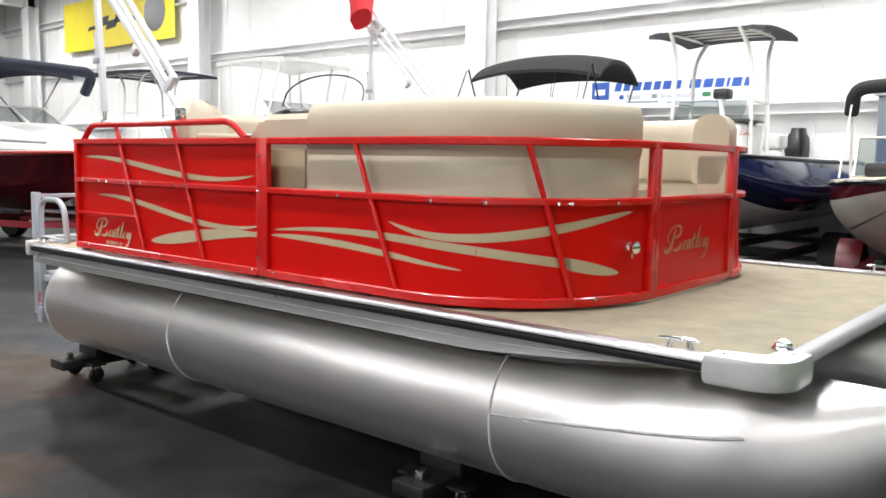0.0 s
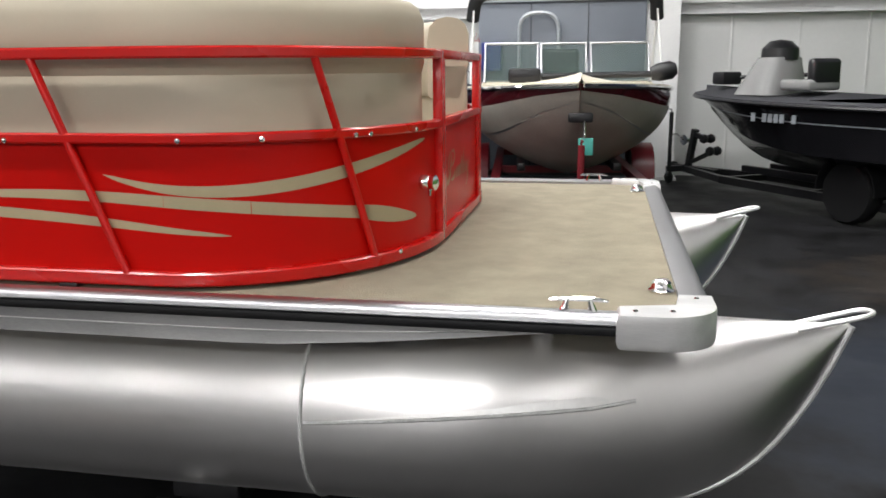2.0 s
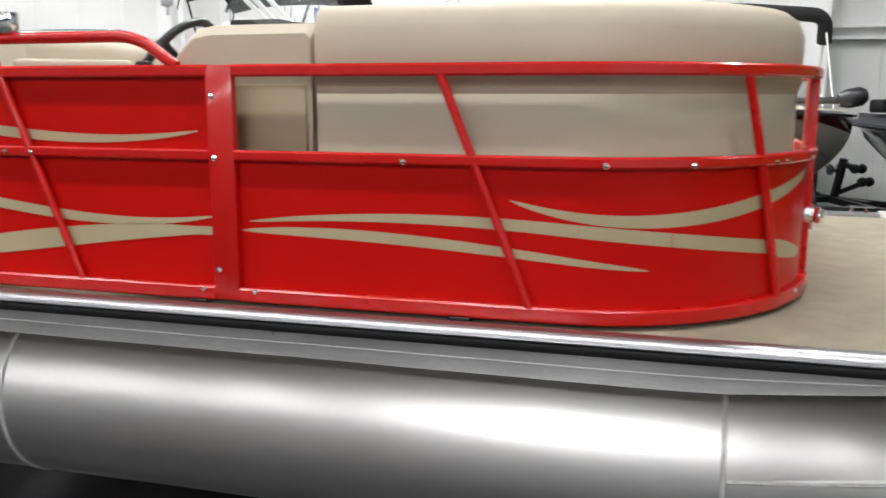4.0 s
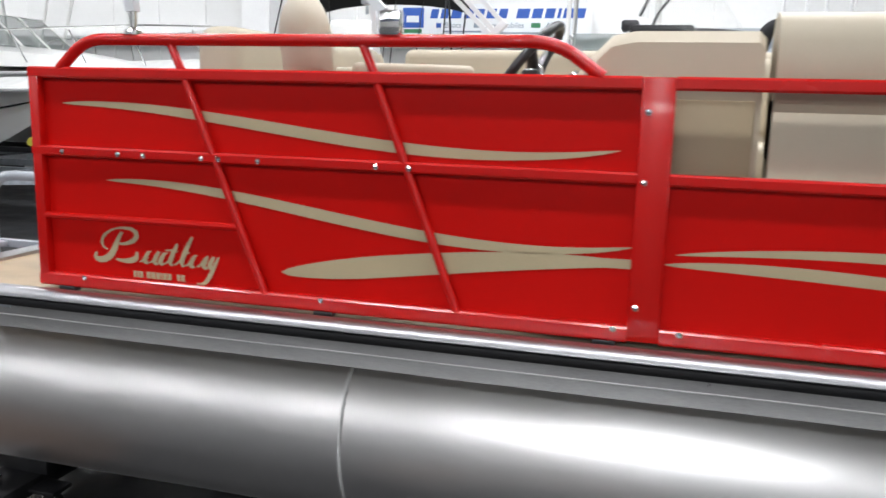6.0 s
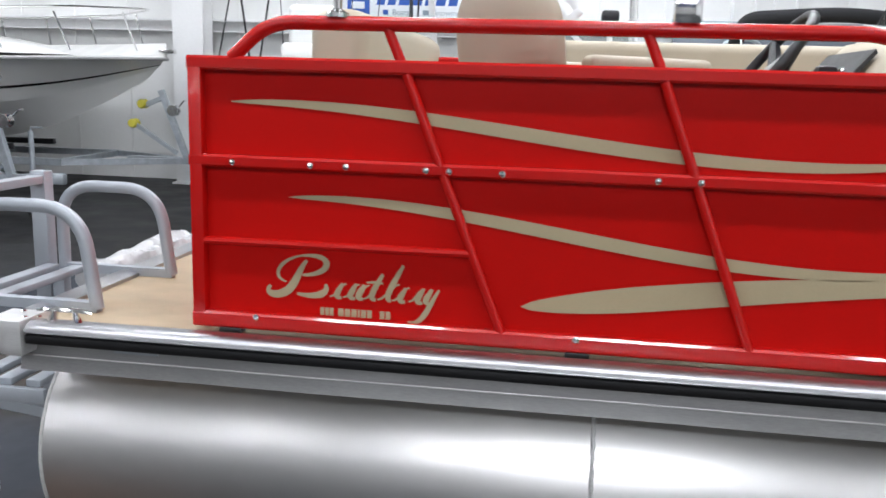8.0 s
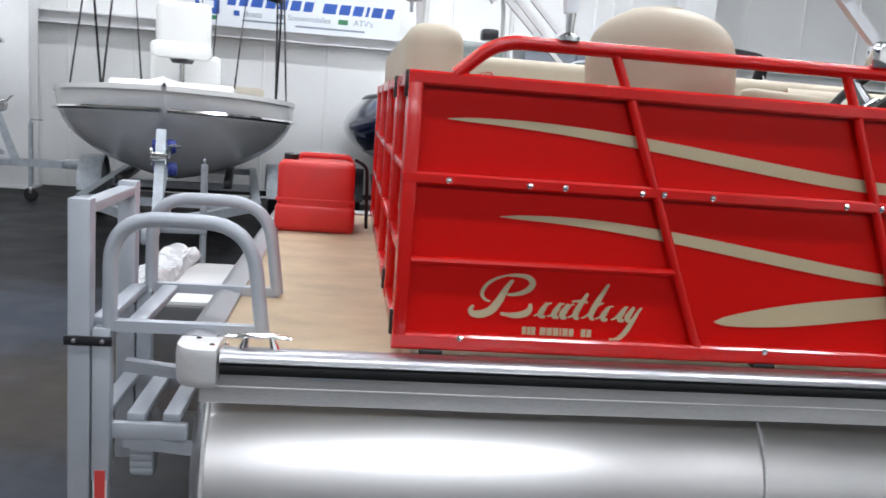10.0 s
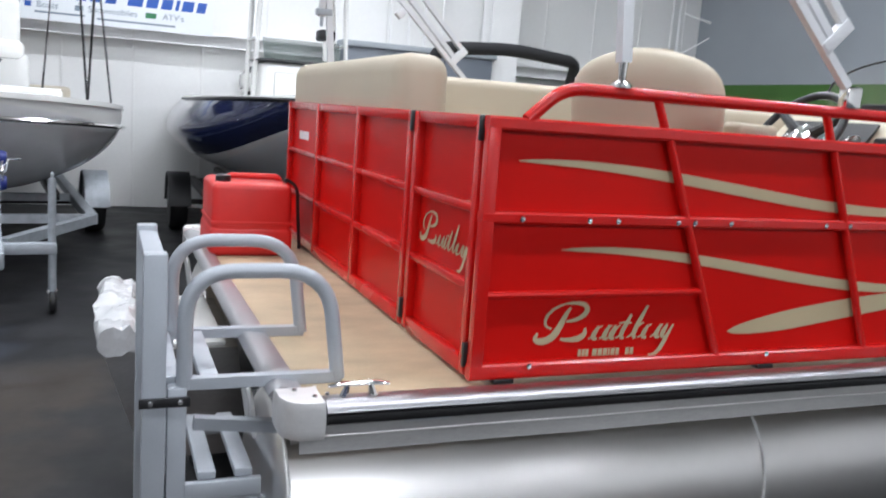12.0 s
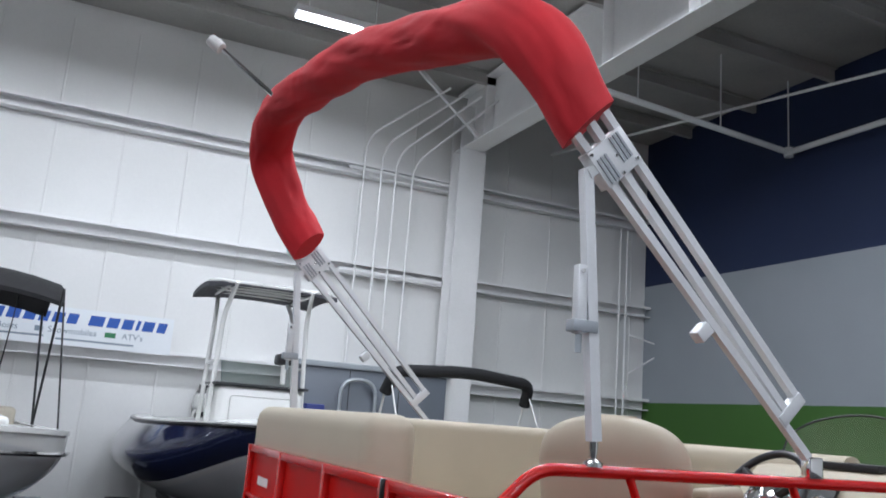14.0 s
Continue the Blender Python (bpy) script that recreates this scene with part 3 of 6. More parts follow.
def fence_side(mirror):
    def pth(p):
        return flipped(p) if mirror else p
    full = side_path()
    inner = side_path(0.012)
    end = 0.55 + sum((Vector(b) - Vector(a)).length for a, b in zip(full, full[1:]))
    rear = part("rear_fence_panel", sweep(pth([(0.57, 0.131), (2.40, 0.131)]), [(-0.002, 0.99), (0.002, 0.99), (0.002, 1.61), (-0.002, 1.61)]), SHEET, boat, "red painted sheet panel in a red tube frame")
    bow = part("bow_fence_panel", sweep(pth(cut_path(inner, 2.45, end - 0.03)), [(-0.002, 0.99), (0.002, 0.99), (0.002, 1.375), (-0.002, 1.375)]), SHEET, boat, "curved red sheet panel below an open red rail")
    for owner, s0, s1 in ((rear, 0.55, 2.3885), (bow, 2.4695, end)):
        for nm, z, h in (("top_rail", ZT, 0.034), ("mid_rail", ZM, 0.031), ("bottom_rail", ZB, 0.042)):
            part(nm, sweep(pth(cut_path(full, s0, s1)), shifted(rect(0.034, h, 0.006), 0, z)), RED, owner)
    def yy(a, b):
        return (BEAM - b, BEAM - a) if mirror else (a, b)
    y0, y1 = yy(0.1005, 0.1335)
    for owner, x0, x1 in ((rear, 0.5505, 0.585), (rear, 2.388, 2.470)):
        part("post", box(x0, x1, y0, y1, 0.962, 1.6385, 0.005), RED, owner)
    # front post at the gate, square to the bow
    y0, y1 = yy(0.865, 0.90)
    part("post", box(4.085, 4.119, y0, y1, 0.962, 1.6385, 0.005), RED, bow)
    outer = side_path(-0.005)
    for owner, sa, sb, zt in ((rear, 1.095, 1.345, ZT - 0.015), (rear, 1.688, 1.930, ZT - 0.015), (bow, 3.075, 3.325, ZT - 0.015), (bow, 3.905, 4.10, ZT - 0.015)):
        a, b = cut_path(outer, sa, sa + 0.01)[0], cut_path(outer, sb, sb + 0.01)[0]
        k = [V(*cut_path(outer, sa + (sb - sa) * i / 6, sa + (sb - sa) * i / 6 + 0.01)[0], zt + (ZB + 0.01 - zt) * i / 6) for i in range(7)]
        if mirror:
            k = [V(p.x, BEAM - p.y, p.z) for p in k]
        part("brace", tube(k, 0.0125, 10), RED, owner)
    y = BEAM - 0.112 if mirror else 0.112
    part("short_rail", tube([(0.58, y, 1.183), (1.262, y, 1.186)], 0.011, 8), RED, rear)
    # raised grab rail
    y = BEAM - 0.117 if mirror else 0.117
    hoop = part("grab_rail", tube(rounded([(0.66, y, 1.635), (0.755, y, 1.722), (2.17, y, 1.722), (2.29, y, 1.635)], 0.16, 8), 0.0175, 12), RED, rear)
    for a in (1.045, 1.642):
        part("stay", tube([(a, y, 1.715), (a + 0.034, y, 1.637)], 0.0125, 10), RED, rear)
    for a in (0.62, 1.5, 2.3, 3.1):
        part("foot", box(a, a + 0.06, *yy(0.10, 0.135), DECK, 0.96, 0.004), BLACK, boat)
    if mirror:
        return
    p2 = side_path(0.012)
    stripe("stripe", p2, (0.652, 1.531), (1.215, 1.547), (1.779, 1.361), (2.342, 1.453), 0.031, rear, 0.5)
    stripe("stripe", p2, (0.80, 1.301), (1.329, 1.320), (1.859, 1.113), (2.388, 1.206), 0.031, rear, 0.5)
    stripe("stripe", p2, (1.388, 1.060), (1.723, 1.100), (2.057, 1.161), (2.392, 1.162), 0.062, rear, 0.30, 0.38)
    stripe("stripe", p2, (2.472, 1.168), (2.859, 1.182), (3.245, 1.145), (3.632, 1.102), 0.030, bow, 0.35)
    stripe("stripe", p2, (2.498, 1.195), (3.039, 1.253), (3.579, 1.209), (4.12, 1.127), 0.037, bow, 0.98)
    stripe("stripe", p2, (3.97, 1.152), (4.08, 1.135), (4.20, 1.105), (4.325, 1.088), 0.050, bow, 0.45)
    stripe("stripe", p2, (3.262, 1.281), (3.641, 1.164), (4.021, 1.288), (4.40, 1.342), 0.038, bow, 0.58)
    script_bars(rear, Matrix.Translation((0.742, 0.1255, 1.050)) @ pose(0, 0, 0, 90), 0.465, TAN)
    screws(full, [(s, 1.384) for s in (0.663, 0.862, 0.951, 1.147, 1.203, 1.33, 1.689, 1.785)] + [(1.525, 0.992), (2.353, 0.992), (2.407, 1.552), (2.407, 1.377), (2.407, 1.052), (0.72, 0.992)], rear)
    screws(full, [(s, 1.38) for s in (2.973, 3.509, 3.736, 4.023, 4.08, 4.3)] + [(2.52, 0.992), (4.2, 0.992)], bow)
    # docking light
    c = cut_path(side_path(0.0), 4.385, 4.40)
    t = V(c[-1][0] - c[0][0], c[-1][1] - c[0][1], 0).normalized()
    m = Matrix.Translation((c[0][0], c[0][1], 1.195)) @ (-Z.cross(t)).to_track_quat("Z", "Y").to_matrix().to_4x4()
    part("docking_light", lathe([(0.0, -0.01), (0.024, -0.01), (0.026, 0.004), (0.02, 0.02), (0.026, 0.03), (0.026, 0.042), (0.018, 0.048), (0.0, 0.05)], 18, m), CHROME, bow, "small chrome docking light")
    part("light_arm", tube([m @ V(0, -0.045, 0.02), m @ V(0, 0.0, 0.02)], 0.006, 8), CHROME, bow)


fence_side(False)
fence_side(True)

# bow gate
gate = part("bow_gate", box(4.098, 4.102, 0.92, BEAM - 0.92, 0.99, 1.375), SHEET, boat, "red bow gate with a tan name panel", False)
for nm, z, h in (("top_rail", ZT, 0.034), ("mid_rail", ZM, 0.031), ("bottom_rail", ZB, 0.042)):
    part(nm, box(4.085, 4.119, 0.905, BEAM - 0.905, z - h / 2, z + h / 2, 0.005), RED, gate)
for y0 in (0.905, BEAM - 0.937):
    part("post", box(4.0855, 4.1185, y0, y0 + 0.032, 0.963, 1.638, 0.005), RED, gate)
script_bars(gate, Matrix.Translation((4.1045, 1.02, 1.15)) @ pose(0, 0, 0, 90, 0, 90), 0.5, GOLD, False)

# stern panels
def stern_panel(name, y0, y1, posts, label):
    pan = part(name, box(0.578, 0.582, y0 + 0.02, y1 - 0.02, 0.98, 1.62), SHEET, boat, label, False)
    for nm, z, h in (("top_rail", ZT, 0.034), ("bottom_rail", ZB, 0.042), ("cross_rail", 1.40, 0.022), ("cross_rail", 1.195, 0.022)):
        part(nm, box(0.553, 0.587, y0 + 0.001, y1 - 0.001, z - h / 2, z + h / 2, 0.004), RED, pan)
    for yp in (y0 + 0.002, *posts, y1 - 0.034):
        part("post", box(0.551, 0.588, yp, yp + 0.032, 0.963, 1.6375, 0.004), RED, pan)
    return pan


g = stern_panel("stern_gate", 0.150, 0.655, (), "red stern gate with a tan name")
script_bars(g, Matrix.Translation((0.5755, 0.60, 1.255)) @ pose(0, 0, 0, 90, 0, -90), 0.40, TAN, False)
g2 = stern_panel("stern_fence_panel", 0.675, BEAM - 0.10, (1.27, 1.92), "red stern fence panel split by posts")
for yh in (0.137, 0.656):
    for zh in (0.985, 1.575):
        part("hinge", box(0.543, 0.575, yh, yh + 0.016, zh, zh + 0.065, 0.003), BLACK, g, "black hinge block")
part("white_sticker", box(0.5745, 0.577, 2.2, 2.4, 1.46, 1.50), WHITEINK, g2, "", False)

# deck
def deck_outline(inset):
    x0, x1, y0, y1, r = 0.06 + inset, 5.02 - inset, inset, BEAM - inset, 0.10
    pts = []
    for cx, cy, a0 in ((x1 - 3 * r, y0 + r, -90), (x1 - 3 * r, y1 - r, 0), (x0 + r, y1 - r, 90), (x0 + r, y0 + r, 180)):
        for k in range(7):
            a = radians(a0 + 15 * k)
            pts.append((cx + (3 * r if cx > 2 else r) * math.cos(a), cy + r * math.sin(a)))
    return pts


def slab(pts, z0, z1):
    bm = bmesh.new()
    return rings(bm, [[V(x, y, z0) for x, y in pts], [V(x, y, z1) for x, y in pts]])


part("deck", slab([(0.60, 0.05), (4.74, 0.05), (4.87, 0.10), (4.91, 0.2), (4.91, BEAM - 0.2), (4.87, BEAM - 0.10), (4.74, BEAM - 0.05), (0.60, BEAM - 0.05)], 0.90, DECK), CARPET, boat, "beige marine carpet deck")
part("rear_deck", slab([(0.10, 0.05), (0.5995, 0.05), (0.5995, BEAM - 0.05), (0.10, BEAM - 0.05)], 0.90, DECK), PLYDECK, boat, "light tan woven vinyl rear deck")
PROF = [(0.07, 0.925), (0.07, 0.957), (0.02, 0.966), (0.006, 0.962), (-0.008, 0.952), (-0.012, 0.943), (0.0, 0.938), (0.0, 0.925)]
RUB = [(0.0, 0.937), (-0.010, 0.934), (-0.012, 0.922), (-0.008, 0.912), (0.0, 0.909)]


def skirt(mir):
    """A folded sheet under the deck's edge; its lip runs out towards the bow."""
    loops, crease = [], []
    for k in range(37):
        x = 0.10 + 4.63 * k / 36
        f = min(1.0, max(0.0, (4.55 - x) / 0.75)) ** 0.8
        e = min(1.0, max(0.0, (4.75 - x) / 0.5))
        wob = 0.0016 * math.sin(x * 5.1) + 0.0012 * math.sin(x * 11.7 + 1)
        zf, zl = 0.900 - 0.036 * f * e, 0.898 - 0.072 * f
        yf, yl = 0.049 - 0.004 * f + wob, 0.049 - 0.013 * f + wob
        q = [(0.050, 0.93), (yf, zf), (yl, zl), (yl + 0.006, zl), (yf + 0.007, zf), (0.057, 0.93)]
        loops.append([V(x, BEAM - y if mir else y, z) for y, z in q])
        crease.append(V(x, BEAM - yf if mir else yf, zf))
    bracket = []
    for k in range(31):
        x = 0.11 + 4.44 * k / 30
        u = max(0.0, (x - 3.84) / 1.545)
        d = 0.30 * u ** 2.5
        g_ = 0.06 + 0.94 * min(1.0, max(0.0, (4.55 - x) / 0.55))
        q = [(0.205 + d, 0.845), (0.205 - 0.022 * g_ + d, 0.845 - 0.055 * g_), (0.211 - 0.022 * g_ + d, 0.845 - 0.057 * g_), (0.211 + d, 0.845)]
        bracket.append([V(x, BEAM - y if mir else y, z) for y, z in q])
    part("skirt_flange", rings(bmesh.new(), bracket), TUBE, boat, "aluminium flange welded on the tube")
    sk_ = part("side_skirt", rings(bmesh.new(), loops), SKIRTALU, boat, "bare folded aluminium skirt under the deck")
    part("fold_edge", tube(crease, 0.0022, 6), FINALU, sk_, "bright folded edge")


for mir in (False, True):
    def run(a, b):
        return flipped([(a, 0), (b, 0)]) if mir else [(a, 0), (b, 0)]
    part("deck_rail", sweep(run(0.15, 4.735), PROF), RAILALU, boat, "polished aluminium deck rail")
    part("rub_strip", sweep(run(0.152, 4.733), RUB), RUBBER, boat, "black rubber rub strip")
    skirt(mir)
    for sx in (0.35, 1.0, 1.35, 1.95, 2.58, 2.63, 3.2, 3.9):
        yy = BEAM - 0.0485 if mir else 0.0485
        part("rivet", lathe([(0, 0), (0.005, 0), (0.003, 0.003), (0, 0.003)], 6, Matrix.Translation((sx, yy, 0.898)) @ pose(0, 0, 0, -90 if mir else 90)), RAILALU, boat)
part("skirt_joint", box(2.60, 2.6025, 0.0445, 0.052, 0.884, 0.908), BLACK, boat, "", False)
part("maker_plate", box(0.36, 0.48, 0.0435, 0.05, 0.887, 0.904), GALV, boat, "", False)
# bow and stern rails and corner caps
part("bow_rail", sweep([(4.965, 0.20), (4.965, BEAM - 0.20)], PROF), RAILALU, boat, "polished aluminium deck rail")
part("stern_rail", sweep([(0.05, BEAM - 0.12), (0.05, 0.12)], PROF), RAILALU, boat, "polished aluminium deck rail")


def cap(x0, y0, sx, sy, lx, ly, name="corner_cap"):
    """A cast corner cap, rounded outside, sx, sy: which way the outside points."""
    pts = [(x0 - sx * lx, y0 - sy * 0.075), (x0 - sx * lx, y0 + sy * 0.018)]
    for k in range(9):
        a = math.pi / 2 * k / 8
        pts.append((x0 - sx * lx * 0.55 + sx * (lx * 0.55 + 0.016) * math.sin(a), y0 - sy * ly * 0.5 + sy * (ly * 0.5 + 0.018) * math.cos(a)))
    pts += [(x0 + sx * 0.016, y0 - sy * ly), (x0 - sx * 0.075, y0 - sy * ly), (x0 - sx * 0.09, y0 - sy * 0.11)]
    bm = bmesh.new()
    loops = []
    for z, g_ in ((0.880, 0.018), (0.886, 0.007), (0.900, 0.001), (0.925, 0), (0.950, 0.001), (0.963, 0.005), (0.970, 0.013)):
        c = V(x0 - sx * 0.05, y0 - sy * 0.03, 0)
        loops.append([V(c.x + (x - c.x) * (1 - g_ * 4), c.y + (y - c.y) * (1 - g_ * 4), z) for x, y in pts])
    rings(bm, loops)
    part(name, bm, ALU, boat, "cast aluminium corner cap")
    for q in ((x0 - sx * lx * 0.8, y0 - sy * 0.03), (x0 - sx * 0.03, y0 - sy * ly * 0.8), (x0 - sx * 0.1, y0 - sy * 0.04)):
        part("cap_screw", lathe([(0, 0), (0.007, 0), (0.005, 0.003), (0, 0.004)], 8, Matrix.Translation((*q, 0.9705))), CHROME, boat)


cap(4.965, 0.0, 1, -1, 0.24, 0.22)
cap(4.965, BEAM, 1, 1, 0.24, 0.22)
cap(0.06, 0.0, -1, -1, 0.085, 0.10)
cap(0.06, BEAM, -1, 1, 0.085, 0.10)


def cleat(x, y, ax=0.06):
    bm = bmesh.new()
    tube([(x - 0.075, y, 0.990), (x - 0.045, y, 0.994), (x + 0.045, y, 0.994), (x + 0.075, y, 0.990)], [0.004, 0.0065, 0.0065, 0.004], 8, bm)
    for s in (-0.028, 0.028):
        tube([(x + s * 1.3, y, 0.962), (x + s, y, 0.993)], [0.012, 0.006], 8, bm)
    part("cleat", bm, CHROME, boat, "chrome mooring cleat")


cleat(4.63, 0.035), cleat(4.63, BEAM - 0.035), cleat(0.235, 0.035), cleat(0.235, BEAM - 0.035)
for y in (0.33, BEAM - 0.33):
    part("flush_fitting", lathe([(0.0, 0.0), (0.036, 0.0), (0.038, 0.006), (0.03, 0.014), (0.028, 0.028), (0.018, 0.036), (0.0, 0.038)], 20, Matrix.Translation((4.855, y, DECK))), CHROME, boat, "domed chrome deck fitting")

# pontoon tubes
TR, TZ = 0.317, 0.535


def pontoon(yc, near):
    loops = []
    n = 48
    X0, X1, XN = 0.10, 3.84, 5.385
    for dx, f in ((0.062, 0.08), (0.060, 0.3), (0.052, 0.55), (0.036, 0.78), (0.014, 0.95)):
        loops.append([V(X0 - dx, yc - TR * f * math.sin(2 * math.pi * k / n), TZ - TR * f * math.cos(2 * math.pi * k / n)) for k in range(n)])
    for j in range(61):
        x = X0 + (X1 - X0) * j / 60
        lp = []
        for k in range(n):
            s, c = math.sin(2 * math.pi * k / n), math.cos(2 * math.pi * k / n)
            r = TR + 0.0026 * min(1.0, j / 4, (60 - j) / 4) * noise.noise(V(x * 2.6, s * 1.1 + yc, c * 1.1))
            lp.append(V(x, yc - r * s, TZ - r * c))
        loops.append(lp)
    for j in range(1, 27):
        u = (j / 26) ** 0.75
        x = X1 + (XN - X1) * u
        hw = TR * max(0.012, 1 - u ** 2.5)
        zb, zt = TZ - TR + 0.63 * u ** 7, TZ + TR + 0.004 * math.sin(math.pi * u)
        zc, hh = (zb + zt) / 2, (zt - zb) / 2
        lp = []
        for k in range(n):
            a = 2 * math.pi * k / n
            s, c = math.sin(a), math.cos(a)
            pw = 1 + 0.55 * u ** 2 * (1 if c > 0 else 0.15)
            dent = 1 + 0.020 * min(1.0, 5 * u) * noise.noise(V(x * 4.5, s * 1.7, c * 1.7)) + 0.004 * min(1.0, 5 * u) * noise.noise(V(x * 11, s * 4, c * 4))
            lp.append(V(x, yc - hw * dent * math.copysign(abs(s) ** pw, s), zc - hh * dent * c))
        loops.append(lp)
    p = part("pontoon", rings(bmesh.new(), loops), TUBE, boat, "bare rolled aluminium pontoon tube")
    for xs in (1.585, 3.84):
        part("weld_seam", tube([(xs + 0.0015 * math.sin(9.7 * k), yc - (TR + 0.001) * math.sin(2 * math.pi * k / 120), TZ - (TR + 0.001) * math.cos(2 * math.pi * k / 120)) for k in range(120)], [0.005 + 0.0012 * (k % 2) for k in range(120)], 6, closed=True), WELD, p, "ribbed weld seam")
    part("end_lip", tube([(X0, yc - (TR - 0.002) * math.sin(2 * math.pi * k / 48), TZ - (TR - 0.002) * math.cos(2 * math.pi * k / 48)) for k in range(48)], 0.006, 8, closed=True), WELD, p)
    # stem bar and towing loop
    stem = []
    for j in range(14, 27):
        u = (j / 26) ** 0.75
        stem.append(V(X1 + (XN - X1) * u + 0.006, yc, TZ - TR + 0.63 * u ** 7 - 0.004))
    part("stem_bar", tube(stem, 0.011, 8), ALU, p)
    part("tow_loop", tube(rounded([(5.24, yc - 0.03, 0.835), (5.42, yc - 0.035, 0.885), (5.45, yc, 0.888), (5.42, yc + 0.035, 0.885), (5.24, yc + 0.03, 0.835)], 0.05, 5), 0.008, 8), ALU, p)
    # spray fin on the outer side
    sgn = -1 if near else 1
    bm = bmesh.new()
    rows = []
    edge = []
    for k in range(17):
        t = k / 16
        x = 3.85 + 0.94 * t
        z = 0.572 + 0.125 * t
        u = (x - X1) / (XN - X1)
        w = 0.014 * min(1.0, t / 0.88) if t < 0.885 else 0.014 - 0.012 * (t - 0.88) / 0.12
        ze = z - 0.034 * min(1.0, t / 0.88)
        zi = z + 0.010 + 0.012 * min(1.0, t / 0.5) - (0.022 * (t - 0.88) / 0.12 if t > 0.88 else 0)
        hw = TR * (1 - u ** 2.5)
        y_e = yc + sgn * (hw * math.sqrt(1 - ((ze - TZ) / TR) ** 2) + w)
        y_in = yc + sgn * (hw * math.sqrt(1 - ((zi - TZ) / TR) ** 2) - 0.008)
        rows.append([bm.verts.new(q) for q in ((x, y_in, zi), (x, y_e, ze), (x, y_e, ze - 0.005), (x, y_in, zi - 0.006))])
        edge.append(V(x, y_e + sgn * 0.001, ze - 0.002))
    for a, b in zip(rows, rows[1:]):
        for i in range(4):
            bm.faces.new((a[i], a[(i + 1) % 4], b[(i + 1) % 4], b[i]))
    fin = part("spray_fin", bm, FINALU, p, "welded aluminium spray fin")
    part("fin_edge", tube(edge, 0.0055, 6), WELD, fin, "bright rolled edge")
    # rear end plate
    part("end_loop", tube(rounded([(0.055, yc - 0.035, 0.74), (0.035, yc - 0.04, 0.875), (0.03, yc + 0.04, 0.875), (0.05, yc + 0.035, 0.74)], 0.035, 5), 0.008, 8), ALU, p, "welded aluminium towing loop")
    part("riser", box(0.25, 4.2, yc - 0.13, yc + 0.13, 0.80, 0.87), ALU, p, "", False)


pontoon(0.41, True)
pontoon(BEAM - 0.41, False)
for cx in [0.3 + 0.42 * k for k in range(11)]:
    part("cross_member", box(cx, cx + 0.05, 0.2, BEAM - 0.2, 0.868, 0.90), ALU, boat, "", False)

# boarding ladder at the stern
lad = thing("boarding_ladder", "grey folding boarding ladder fixed to the stern deck", "ladder")
for y in (0.20, 0.64):
    part("hoop", tube(rounded([(-0.148, y, 0.950), (-0.148, y, 1.232), (0.190, y, 1.232), (0.226, y, 0.955)], 0.12, 8), 0.019, 12), SILVER, lad)
    part("foot_bar", bar((-0.15, y, 0.960), (0.232, y, 0.960), 0.028), SILVER, lad)
    part("outer_leg", box(-0.243, -0.190, y - 0.024, y + 0.024, 0.42, 1.275, 0.004), SILVER, lad)
    part("inner_leg", box(-0.186, -0.142, y - 0.020, y + 0.020, 0.55, 0.955, 0.004), SILVER, lad)
    part("lower_leg", box(-0.182, -0.146, y - 0.016, y + 0.016, 0.47, 0.62, 0.004), SILVER, lad)
    part("rubber_foot", box(-0.20, -0.125, y - 0.028, y + 0.028, 0.36, 0.475, 0.012), GREYW, lad, "ribbed grey plastic ladder foot")
    for k in range(4):
        part("foot_rib", box(-0.195, -0.13, y - 0.0305, y - 0.0275, 0.375 + 0.022 * k, 0.385 + 0.022 * k), SILVER, lad, "", False)
part("top_tread", box(-0.240, -0.192, 0.224, 0.616, 1.235, 1.262, 0.004), SILVER, lad)
part("strap", box(-0.250, -0.135, 0.168, 0.1755, 0.912, 0.936, 0.002), BLACK, lad, "black latch strap")
for q in (-0.225, -0.158):
    part("strap_bolt", lathe([(0, 0), (0.008, 0), (0.006, 0.005), (0, 0.006)], 8, Matrix.Translation((q, 0.168, 0.924)) @ pose(0, 0, 0, 90)), CHROME, lad)
for z in (0.70, 0.95):
    for xx in (-0.20, -0.11, -0.02):
        if z < 0.9 or xx < -0.05:
            part("tread_bar", box(xx, xx + 0.045, 0.22, 0.62, z, z + 0.022, 0.004), SILVER, lad)
part("tread_frame", box(-0.205, 0.045, 0.205, 0.225, 0.655, 0.70, 0.004), SILVER, lad)
part("tread_frame", box(-0.205, 0.045, 0.615, 0.635, 0.655, 0.70, 0.004), SILVER, lad)
part("stay_bar", bar((-0.12, 0.24, 0.845), (0.10, 0.24, 0.82), 0.03), SILVER, lad)
part("stay_bar", bar((-0.12, 0.24, 0.64), (0.10, 0.24, 0.615), 0.03), SILVER, lad)
part("warning_label", box(-0.181, -0.147, 0.1805, 0.1835, 0.49, 0.60), WHITEINK, lad, "white and red warning label", False)
part("label_print", box(-0.177, -0.151, 0.178, 0.1805, 0.50, 0.58), REDINK, lad, "", False)

